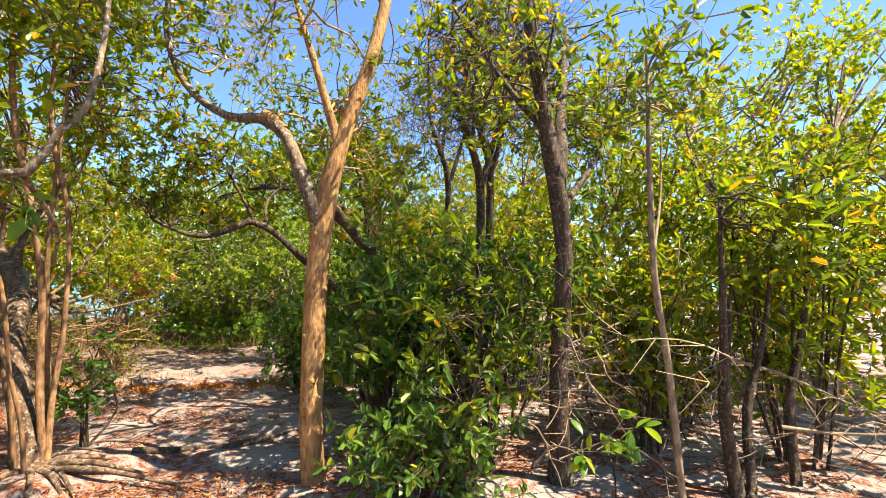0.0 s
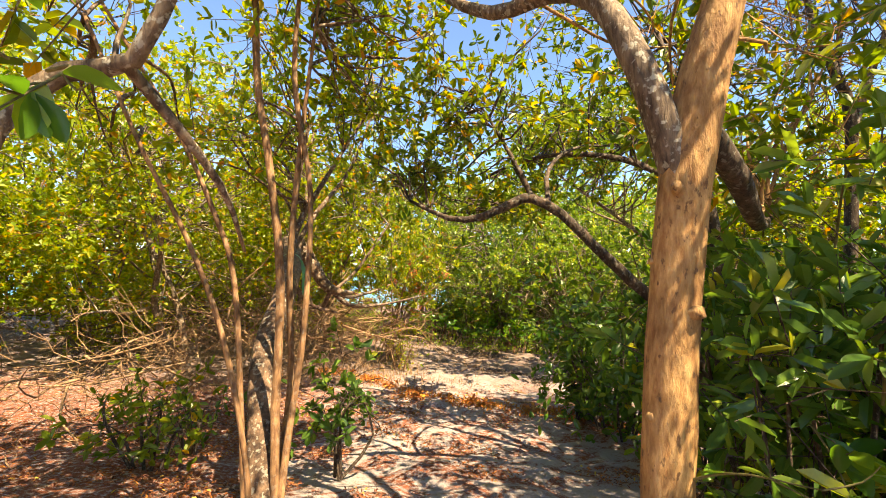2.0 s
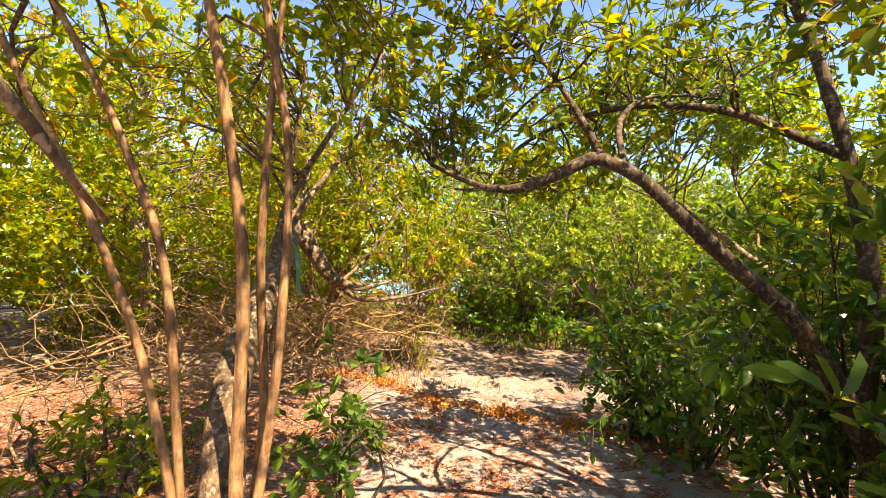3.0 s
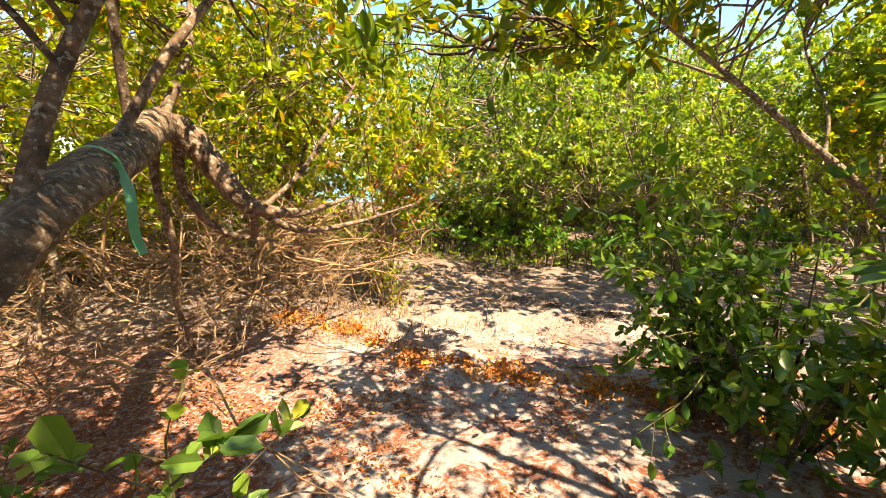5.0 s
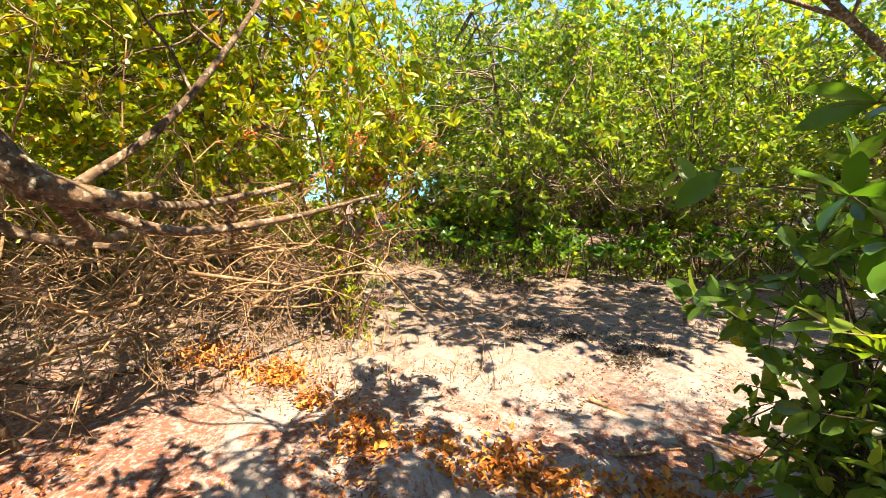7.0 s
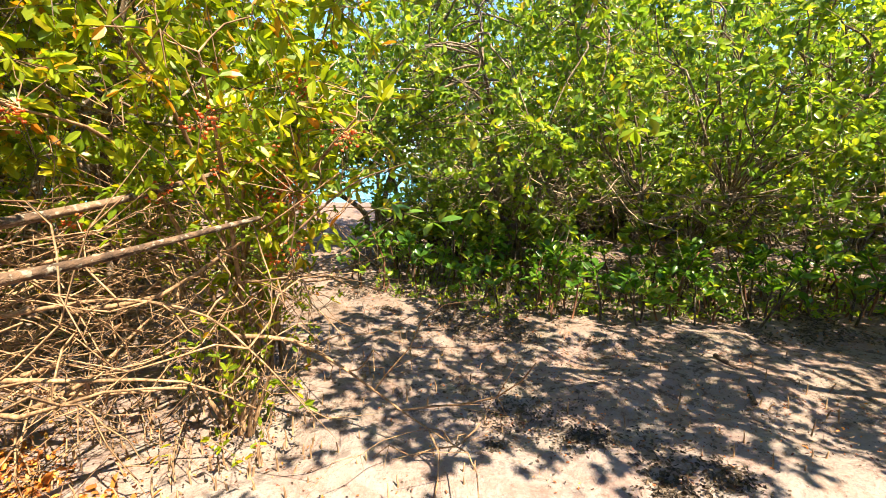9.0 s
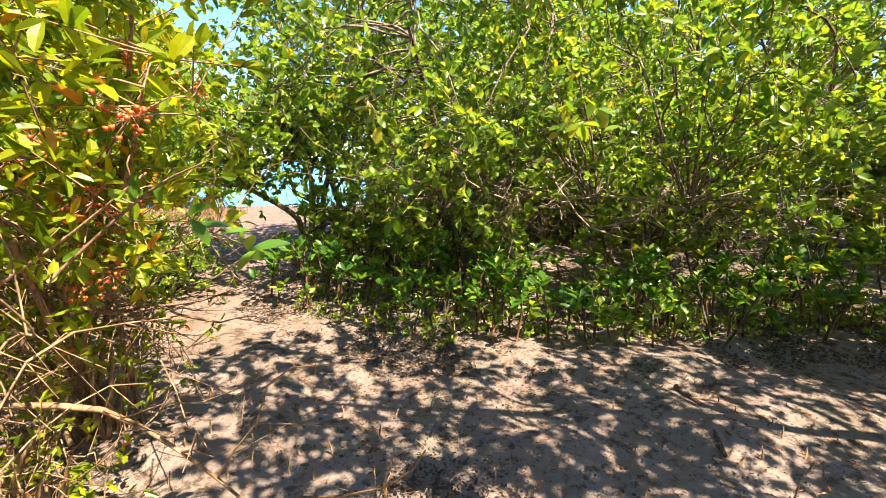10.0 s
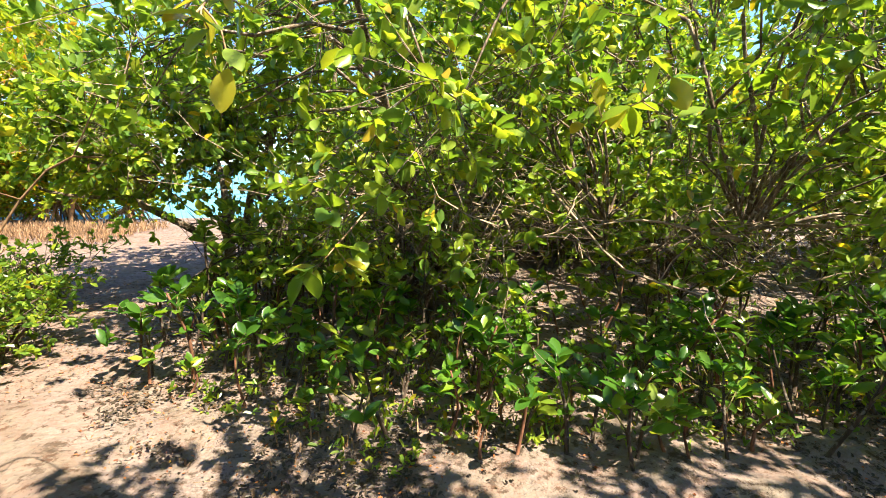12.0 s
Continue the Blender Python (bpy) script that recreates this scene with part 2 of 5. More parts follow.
def part(name, buf, material, parent=None, label="", smooth=True, origin=None):
    """Links a Buf as ONE mesh object, under a thing or at top level with its origin there."""
    o = np.array(parent["spot"] if parent is not None else (origin or (0, 0, 0)))
    v, f = np.concatenate(buf.v) - o, np.concatenate(buf.f)
    me = bpy.data.meshes.new(name)
    me.vertices.add(len(v))
    me.vertices.foreach_set("co", v.astype(np.float32).ravel())
    me.loops.add(f.size)
    me.loops.foreach_set("vertex_index", f.astype(np.int32).ravel())
    me.polygons.add(len(f))
    me.polygons.foreach_set("loop_start", np.arange(0, f.size, 4, dtype=np.int32))
    me.polygons.foreach_set("use_smooth", np.full(len(f), smooth))
    me.materials.append(material)
    me.update(calc_edges=True)
    ob = new(name, me)
    if parent is not None:
        ob.parent = parent
        ob["spot"] = tuple(float(q) for q in o)
    else:
        ob.location = o
    return tagged(ob, label)


def thing(name, spot, label, category, group="", kind=""):
    ob = new(name)
    ob.location = spot
    ob["spot"] = tuple(float(q) for q in spot)
    ob.empty_display_size = 0.1
    return tagged(ob, label, category, group, kind)


def spline(points, step=0.12):
    """A smooth curve through points of (x, y, z, radius)."""
    p = np.array(points, float)
    p = np.vstack([2 * p[0] - p[1], p, 2 * p[-1] - p[-2]])
    out = []
    for i in range(1, len(p) - 2):
        a, b, c, d = p[i - 1:i + 3]
        for u in np.linspace(0, 1, max(2, int(np.linalg.norm(c[:3] - b[:3]) / step)), endpoint=False):
            out.append(0.5 * (2 * b + (c - a) * u + (2 * a - 5 * b + 4 * c - d) * u * u + (3 * b - a - 3 * c + d) * u ** 3))
    out.append(p[-2])
    return np.array(out)


def tube(buf, curve, sides=8, rough=0.0, rng=None):
    """A closed tapered tube along rows of (x, y, z, radius)."""
    c = np.asarray(curve, float)
    pos, rad = c[:, :3], c[:, 3]
    tan = np.gradient(pos, axis=0)
    tan /= np.linalg.norm(tan, axis=1)[:, None] + 1e-9
    ref = np.array((1.0, 0.3, 0.1)) if abs(tan[0][2]) > 0.7 else np.array((0.1, 0.2, 1.0))
    rings = []
    angles = np.linspace(0, 2 * np.pi, sides, endpoint=False)
    wob = np.ones(sides)
    for i in range(len(pos)):
        s = np.cross(tan[i], ref)
        s /= np.linalg.norm(s) + 1e-9
        u = np.cross(s, tan[i])
        ref = u
        if rough:
            wob = 0.75 * wob + 0.25 + rng.normal(0, rough, sides)
        r = rad[i] * wob
        rings.append(pos[i] + np.outer(np.cos(angles) * r, s) + np.outer(np.sin(angles) * r, u))
    k = len(pos)
    v = np.vstack(rings + [pos[:1], pos[-1:]])
    f = []
    for i in range(k - 1):
        for j in range(sides):
            f.append((i * sides + j, i * sides + (j + 1) % sides, (i + 1) * sides + (j + 1) % sides, (i + 1) * sides + j))
    if sides % 2 == 0:
        for e, o in ((k * sides, 0), (k * sides + 1, (k - 1) * sides)):
            for j in range(0, sides, 2):
                f.append((e, o + j, o + j + 1, o + (j + 2) % sides))
    buf.add(v, f)


def twigs(buf, a, b, r0, r1, bend=0.0, rng=None):
    """Many thin three-sided twigs at once, from points a to points b, each with a bend in its middle."""
    a, b = np.asarray(a, float), np.asarray(b, float)
    n = len(a)
    if not n:
        return
    d = b - a
    ln = np.linalg.norm(d, axis=1)[:, None] + 1e-6
    d = d / ln
    s = np.cross(d, np.array((0.31, 0.52, 0.79)))
    s /= np.linalg.norm(s, axis=1)[:, None] + 1e-6
    u = np.cross(d, s)
    m = (a + b) / 2 + (rng.normal(0, bend, (n, 3)) * ln if bend else 0)
    r0, r1 = np.broadcast_to(r0, (n,))[:, None], np.broadcast_to(r1, (n,))[:, None]
    rows = []
    rings = ((a, r0), (m, (r0 + r1) / 2), (b, r1)) if bend else ((a, r0), (b, r1))
    for q, r in rings:
        for g in (0, 2.094, 4.189):
            rows.append(q + r * (math.cos(g) * s + math.sin(g) * u))
    v = np.stack(rows, 1).reshape(-1, 3)
    one = [(i * 3 + j, i * 3 + (j + 1) % 3, i * 3 + 3 + (j + 1) % 3, i * 3 + 3 + j) for i in range(len(rings) - 1) for j in range(3)]
    buf.add(v, (np.arange(n)[:, None, None] * len(rows) + np.array(one)[None]).reshape(-1, 4))


def blades(buf, base, way, length, width, rng, fold=0.25, up=0.6, droop=0.15, simple=False, fine=False):
    """Oval leaves folded along the midrib, at points base, growing along way."""
    n = len(base)
    if not n:
        return
    y = way / (np.linalg.norm(way, axis=1)[:, None] + 1e-6)
    z = rng.normal(0, 0.5, (n, 3)) + np.array((0, 0, up))
    x = np.cross(y, z)
    x /= np.linalg.norm(x, axis=1)[:, None] + 1e-6
    z = np.cross(x, y)
    L = (length * rng.uniform(0.65, 1.2, n))[:, None]
    W = L / length * width * rng.uniform(0.85, 1.15, n)[:, None]
    if simple:
        v = np.stack([base, base + x * W * 0.5 + y * L * 0.5 + z * W * 0.2, base + y * L, base - x * W * 0.5 + y * L * 0.55 + z * W * 0.2], 1).reshape(-1, 3)
        buf.add(v, np.arange(n * 4).reshape(-1, 4))
        return
    if fine:
        m, tip = base + y * L * 0.52 - z * L * droop * 0.3, base + y * L - z * L * droop
        side = [(x * q * W * w + y * L * u + z * (W * fold * w * 2 - L * droop * u * u)) for q in (1, -1) for u, w in ((0.17, 0.34), (0.55, 0.5), (0.88, 0.32))]
        v = np.stack([base, m, tip] + [base + q for q in side], 1).reshape(-1, 3)
        one = [(0, 3, 4, 1), (1, 4, 5, 2), (0, 1, 7, 6), (1, 2, 8, 7)]
        buf.add(v, (np.arange(n)[:, None, None] * 9 + np.array(one)[None]).reshape(-1, 4))
        return
    cols = [base,
            base + x * W * 0.43 + y * L * 0.27 + z * W * fold,
            base + x * W * 0.46 + y * L * 0.77 + z * (W * fold - L * droop * 0.5),
            base + y * L - z * L * droop,
            base - x * W * 0.46 + y * L * 0.77 + z * (W * fold - L * droop * 0.5),
            base - x * W * 0.43 + y * L * 0.27 + z * W * fold]
    v = np.stack(cols, 1).reshape(-1, 3)
    buf.add(v, (np.arange(n)[:, None, None] * 6 + np.array([(0, 1, 2, 3), (0, 3, 4, 5)])[None]).reshape(-1, 4))


def unit(rng, n, lift=0.0):
    d = rng.normal(0, 1, (n, 3)) + np.array((0, 0, lift))
    return d / (np.linalg.norm(d, axis=1)[:, None] + 1e-6)


def lumps(rng, centre, radii, n, hollow=0.35, low=None, gaps=0.0):
    """Random clump places in an ellipsoid, more of them towards its skin, with gaps in it."""
    out = []
    while len(out) < n:
        d = unit(rng, 1)[0]
        q = np.array(centre) + d * np.array(radii) * (hollow + (1 - hollow) * rng.random() ** 0.6)
        if low is not None and q[2] < low:
            continue
        if gaps and noise.noise(Vector(q * 0.9)) < gaps - 0.5:
            continue
        out.append(q)
    return np.array(out)


def foliage(rng, anchors, clumps, tips, per, length, width, wood, crown, spread=0.24, keep=None, limb_r=0.014, up=0.6, lift=0.25, simple=False, fine=False):
    """Side limbs from the nearest anchor to each clump, twigs out of it, and leaves round the twig ends."""
    anchors = np.asarray(anchors)[:, :3]
    ends, starts = [], []
    for c in clumps:
        a = anchors[np.argmin(np.linalg.norm(anchors - c, axis=1) + rng.uniform(0, 0.4, len(anchors)))]
        gap = np.linalg.norm(c - a)
        m = (a + c) / 2 + rng.normal(0, 0.10, 3) * gap + np.array((0, 0, 0.08 * gap))
        r = limb_r * min(1.6, 0.5 + 0.4 * gap)
        m1, m2 = (a + m) / 2 + rng.normal(0, 0.05, 3) * gap, (m + c) / 2 + rng.normal(0, 0.06, 3) * gap
        if simple:
            tube(wood, [(*a, r), (*m, r * 0.75), (*c, r * 0.35)], 4)
        else:
            tube(wood, spline([(*a, r), (*m1, r * 0.9), (*m, r * 0.75), (*m2, r * 0.5), (*c, r * 0.35)], 0.25), 4)
        t = c + rng.normal(0, spread, (tips, 3))
        ends.append(t)
        starts.append(c + (t - c) * rng.uniform(0.0, 0.25, (tips, 1)))
    ends, starts = np.concatenate(ends), np.concatenate(starts)
    if keep is not None:
        ok = keep(ends)
        ends, starts = ends[ok], starts[ok]
    k = 4 if simple else 1
    twigs(wood, starts[::k], ends[::k], 0.0035, 0.0018)
    ways = ends - starts
    ways /= np.linalg.norm(ways, axis=1)[:, None] + 1e-6
    k = len(ends)
    base = np.repeat(ends, per, 0) - np.repeat(ways, per, 0) * rng.uniform(0, 0.09, (k * per, 1))
    way = np.repeat(ways, per, 0) * 0.6 + unit(rng, k * per, lift)
    blades(crown, base, way, length, width, rng, up=up, simple=simple, fine=fine)


def corridor(p):
    """True for points clear of the walking line at eye height."""
    x0 = np.interp(p[:, 1], LINE_Y, LINE_X)
    near = (p[:, 1] < -1.4) & (np.abs(p[:, 0] - x0) < 0.5) & (p[:, 2] < 2.35)
    return ~near


LINE_Y = [-14, -11.3, -10, -9, -8, -6.7, -5.4, -4, -2.9, -1.9]
LINE_X = [-1.5, 0.0, 0.25, 0.07, 0.03, 0.04, 0.23, 0.57, 0.98, 1.06]


# ---- ground and sea ----
def height(x, y):
    s = np.clip((-4.6 - y) / 2.6, 0, 1)
    h = 0.24 * s * s * (3 - 2 * s)
    mound = 0.16 * np.exp(-(((x + 0.8) / 0.7) ** 2 + ((y + 7.0) / 0.7) ** 2))
    shore = np.clip((y - 9.5 - 0.15 * x) / 14, 0, 1)
    return h + mound - 0.55 * shore - 0.03 * np.clip((y - 9) / 5, 0, 1)


def build_ground():
    xs = np.concatenate([-np.geomspace(900, 5.2, 26), np.arange(-5, 6.5, 0.08), np.geomspace(6.6, 900, 26)])
    ys = np.concatenate([-np.geomspace(900, 12.4, 24), np.arange(-12.3, 8, 0.08), np.geomspace(8.1, 900, 30)])
    X, Y = np.meshgrid(xs, ys)
    Z = height(X, Y)
    fine = np.zeros_like(Z)
    rs = np.random.RandomState(4)
    for k in range(60):
        w = rs.uniform(1.5, 14)
        a, ph = rs.uniform(0, 6.28), rs.uniform(0, 6.28)
        fine += np.sin((X * math.cos(a) + Y * math.sin(a)) * w + ph) * 0.010 / (1 + 0.25 * w)
    Z = Z + fine * np.exp(-((X / 9) ** 2 + ((Y + 3) / 14) ** 2))
    b = Buf()
    nx, ny = len(xs), len(ys)
    i, j = np.meshgrid(np.arange(nx - 1), np.arange(ny - 1))
    q = (j * nx + i).ravel()
    b.add(np.stack([X, Y, Z], 2).reshape(-1, 3), np.stack([q, q + 1, q + nx + 1, q + nx], 1))
    tagged(part("ground", b, SAND), "pale sand strewn with brown leaf litter", "ground", kind="structure")
    w = Buf()
    w.add([(-900, 9, -0.22), (900, 9, -0.22), (900, 2500, -0.22), (-900, 2500, -0.22)], [(0, 1, 2, 3)])
    tagged(part("water", w, WATER), "calm pale blue sea beyond the beach", "water", kind="structure")


build_ground()


def rest(x, y):
    return float(height(np.array(float(x)), np.array(float(y))))


# ---- trees with measured trunks ----
def tree(name, stems, bark, label, crown_spec=(), category="tree", seed=1, leaf=None, leaf_label="", sides=10, rough=0.05, barks=(), group=""):
    """A tree. stems: polylines of (x, y, z, radius), the first is the trunk. crown_spec: (centre, radii, clumps, tips, leaves, length, width, spread)."""
    rng = np.random.default_rng(seed)
    spot = tuple(stems[0][0][:3])
    t = thing(name, spot, label, category, group)
    anchors = []
    for i, s in enumerate(stems):
        c = spline(s)
        if i == 0 and c[0][3] > 0.05:
            c[:, 3] *= 1 + 0.45 * np.exp(-(c[:, 2] - c[0, 2]) / 0.12)
        anchors.append(c[len(c) // 3:] if i == 0 else c)
        b = Buf()
        tube(b, c, sides if c[0][3] > 0.02 else 6, rough if c[0][3] > 0.02 else 0.0, rng)
        part("trunk" if i == 0 else "limb", b, barks[i] if i < len(barks) else bark, t)
    anchors = np.concatenate(anchors)[:, :3]
    if crown_spec:
        wood, crown = Buf(), Buf()
        for centre, radii, n, tips, per, length, width, spread in crown_spec:
            foliage(rng, anchors, lumps(rng, centre, radii, n, gaps=0.4), tips, per, length, width, wood, crown, spread, corridor)
        tagged(part("twigwork", wood, bark, t), kind="stuff")
        part("crown", crown, leaf, t, leaf_label, smooth=False)
    return t


# the straight pale trunk passed close by, forked at head height, its dark limb sawn off
forked = tree("forked_tree",
     [[(0.97, -7.96, 0.12, 0.082), (0.93, -7.96, 0.7, 0.08), (0.94, -7.95, 1.4, 0.079), (0.99, -7.96, 2.2, 0.085), (1.13, -7.98, 2.84, 0.064), (1.39, -7.98, 3.67, 0.05), (1.6, -7.9, 4.7, 0.04), (1.7, -7.8, 5.6, 0.02)],
      [(0.98, -7.96, 1.9, 0.03), (0.94, -7.97, 2.14, 0.055), (0.83, -7.93, 2.5, 0.052), (0.73, -7.75, 2.85, 0.045), (0.60, -7.52, 3.02, 0.045), (0.36, -7.25, 3.08, 0.036), (0.06, -6.98, 3.38, 0.027), (-0.1, -6.85, 3.9, 0.022), (-0.05, -6.8, 4.5, 0.010)],
      [(0.73, -7.72, 2.88, 0.05), (0.66, -7.60, 3.01, 0.056), (0.61, -7.55, 3.04, 0.052)],
      [(1.02, -7.95, 2.3, 0.05), (1.25, -7.8, 2.15, 0.045), (1.5, -7.55, 2.0, 0.03), (1.8, -7.2, 2.1, 0.015)],
      [(1.1, -7.97, 2.75, 0.04), (0.95, -7.9, 3.3, 0.03), (0.8, -7.7, 4.0, 0.02), (0.7, -7.5, 4.8, 0.01)]],
     BARK_SMOOTH, "forked tree with smooth peeling tan bark and a sawn limb",
     [((0.9, -7.3, 4.5), (1.5, 1.3, 1.0), 44, 8, 5, 0.06, 0.026, 0.22), ((1.6, -7.2, 2.8), (0.6, 0.6, 0.7), 22, 8, 6, 0.08, 0.034, 0.2)],
     seed=11, leaf=LEAF_OLIVE, sides=14, rough=0.035, barks=(BARK_SMOOTH, BARK_GREY, BARK_SMOOTH, BARK_DARK, BARK_SMOOTH))

# knots and the stubs of lost twigs on the forked trunk
def knots(t, spots):
    rng = np.random.default_rng(3)
    for x, y, z, a, r, out in spots:
        d = np.array((math.cos(math.radians(a)), math.sin(math.radians(a)), 0.35))
        c = np.array((x, y, z))
        b = Buf()
        tube(b, spline([(*(c + d * 0.045), r * 1.6), (*(c + d * (0.07 + out * 0.3)), r * 1.15), (*(c + d * (0.08 + out)), r * 0.8)], 0.02), 8, 0.1, rng)
        part("knot", b, BARK_SMOOTH, t)


knots(forked, ((0.94, -7.96, 0.95, 250, 0.02, 0.012), (0.935, -7.955, 1.27, 200, 0.016, 0.01), (0.945, -7.955, 1.62, 300, 0.022, 0.02), (0.975, -7.96, 2.02, 230, 0.02, 0.03), (0.93, -7.96, 0.6, 320, 0.018, 0.01), (0.955, -7.955, 1.78, 180, 0.012, 0.015)))

# the leaning mangrove: one trunk rising from the root mound, arching over the clearing's edge, with upright shoots
tree("leaning_mangrove",
     [[(-0.80, -7.02, 0.25, 0.088), (-0.9, -6.8, 0.75, 0.08), (-1.05, -6.45, 1.15, 0.08), (-1.15, -5.85, 1.56, 0.082), (-1.47, -4.85, 1.84, 0.092), (-1.80, -4.0, 2.02, 0.104), (-1.70, -3.84, 1.92, 0.094), (-1.52, -3.82, 1.66, 0.078), (-1.38, -3.76, 1.47, 0.064), (-1.22, -3.6, 1.40, 0.04), (-1.12, -3.42, 1.40, 0.018)],
      [(-0.72, -7.0, 0.25, 0.028), (-0.79, -6.9, 0.9, 0.025), (-0.82, -6.85, 1.67, 0.024), (-0.92, -6.85, 2.33, 0.022), (-1.04, -6.85, 3.01, 0.02), (-1.1, -6.8, 4.2, 0.012)],
      [(-0.70, -7.05, 0.25, 0.024), (-0.72, -6.85, 0.8, 0.021), (-0.68, -6.8, 1.4, 0.019), (-0.70, -6.75, 2.2, 0.016), (-0.84, -6.75, 3.0, 0.016), (-0.8, -6.7, 4.3, 0.008)],
      [(-0.86, -7.05, 0.25, 0.019), (-0.92, -7.05, 0.95, 0.017), (-1.0, -7.05, 1.66, 0.016), (-1.13, -7.05, 2.02, 0.015), (-1.38, -7.05, 2.5, 0.013), (-1.88, -7.05, 3.25, 0.01)],
      [(-0.80, -7.12, 0.25, 0.018), (-0.84, -7.15, 0.75, 0.016), (-1.0, -7.15, 1.38, 0.015), (-1.22, -7.15, 1.88, 0.014), (-1.52, -7.15, 2.4, 0.012), (-1.9, -7.1, 3.1, 0.01)],
      [(-0.75, -6.98, 0.3, 0.022), (-0.78, -6.7, 1.0, 0.02), (-0.82, -6.7, 1.7, 0.018), (-0.80, -6.7, 2.43, 0.016), (-0.75, -6.6, 3.6, 0.008)],
      [(-1.84, -3.98, 2.03, 0.05), (-1.95, -3.9, 1.7, 0.03), (-2.0, -3.7, 1.15, 0.028), (-2.15, -3.5, 0.6, 0.025), (-2.1, -3.35, 0.0, 0.022)],
      [(-1.75, -3.9, 1.98, 0.04), (-1.85, -3.75, 1.6, 0.034), (-1.7, -3.55, 1.25, 0.026), (-1.4, -3.2, 1.1, 0.012)],
      [(-1.8, -4.0, 2.05, 0.035), (-1.75, -3.7, 2.5, 0.03), (-1.85, -3.3, 3.2, 0.02), (-1.8, -3.0, 4.2, 0.01)],
      [(-1.45, -4.9, 1.9, 0.03), (-1.3, -4.7, 2.3, 0.026), (-1.0, -4.4, 2.9, 0.018), (-0.8, -4.2, 3.7, 0.01)],
      [(-1.2, -5.7, 1.65, 0.032), (-1.22, -5.45, 2.1, 0.03), (-1.0, -5.2, 2.7, 0.02), (-0.7, -4.8, 3.5, 0.01)],
      [(-1.35, -3.75, 1.45, 0.03), (-1.6, -3.2, 1.15, 0.03), (-1.9, -2.6, 1.1, 0.025), (-2.6, -2.0, 0.9, 0.02)],
      [(-1.3, -3.7, 1.44, 0.03), (-1.3, -2.9, 1.3, 0.024), (-1.1, -1.9, 1.35, 0.018), (-0.8, -1.2, 1.5, 0.01)],
      [(-1.45, -3.8, 1.55, 0.03), (-1.2, -3.3, 1.22, 0.026), (-0.8, -2.7, 1.2, 0.02), (-0.3, -2.0, 1.3, 0.01)],
      [(-1.30, -3.7, 1.45, 0.022), (-1.1, -3.4, 1.7, 0.02), (-0.9, -3.1, 2.1, 0.016), (-0.6, -2.8, 2.7, 0.009)],
      [(-1.6, -4.6, 1.95, 0.022), (-1.5, -4.75, 2.5, 0.02), (-1.35, -4.9, 3.2, 0.012)]],
     BARK_RIDGED, "leaning mangrove with ridged brown bark and upright shoots",
     [((-1.1, -6.4, 3.7), (1.3, 1.0, 1.2), 85, 10, 7, 0.075, 0.034, 0.2), ((-1.5, -4.0, 3.2), (1.2, 1.2, 1.1), 85, 10, 7, 0.07, 0.032, 0.22), ((-1.9, -6.6, 2.9), (0.9, 0.9, 0.7), 16, 9, 6, 0.07, 0.032, 0.2)],
     seed=12, leaf=LEAF_YELLOW, sides=14, rough=0.05, barks=(BARK_RIDGED, BARK_SHOOT, BARK_SHOOT, BARK_SHOOT, BARK_SHOOT, BARK_SHOOT))

# grey trunk with a crooked limb beside the start of the path
tree("grey_tree",
     [[(-1.08, -8.62, 0.2, 0.046), (-0.97, -8.58, 0.7, 0.038), (-0.93, -8.54, 1.3, 0.034), (-0.96, -8.52, 1.8, 0.032), (-1.0, -8.52, 2.4, 0.022), (-1.3, -8.35, 3.2, 0.025), (-1.4, -8.2, 4.3, 0.012)],
      [(-0.955, -8.52, 1.72, 0.026), (-0.9, -8.47, 2.05, 0.026), (-0.8, -8.4, 2.22, 0.024), (-0.62, -8.41, 2.25, 0.022), (-0.5, -8.43, 2.48, 0.018), (-0.4, -8.44, 2.62, 0.015), (-0.35, -8.3, 3.2, 0.014), (-0.4, -8.1, 4.0, 0.008)],
      [(-0.64, -8.41, 2.24, 0.016), (-0.55, -8.1, 2.0, 0.012), (-0.6, -7.8, 1.8, 0.006)],
      # made-up limb over the path, added to carry the shading foliage
      [(-1.33, -8.32, 3.4, 0.02), (-0.9, -8.9, 3.9, 0.016), (-0.2, -9.5, 4.15, 0.01)]],
     BARK_GREY, "slender tree with lichen-grey bark and a crooked limb",
     # the last two lobes are added overhead to shade the sand on the left
     [((-1.5, -8.2, 3.6), (1.2, 0.9, 1.1), 45, 9, 6, 0.075, 0.032, 0.22), ((-0.75, -8.5, 2.65), (0.45, 0.4, 0.25), 5, 5, 6, 0.10, 0.046, 0.14), ((-0.2, -9.5, 4.2), (1.5, 1.0, 0.4), 38, 9, 6, 0.075, 0.034, 0.22), ((-0.7, -7.9, 3.9), (1.1, 0.8, 0.4), 34, 9, 6, 0.075, 0.034, 0.22)],
     seed=13, leaf=LEAF_OLIVE)

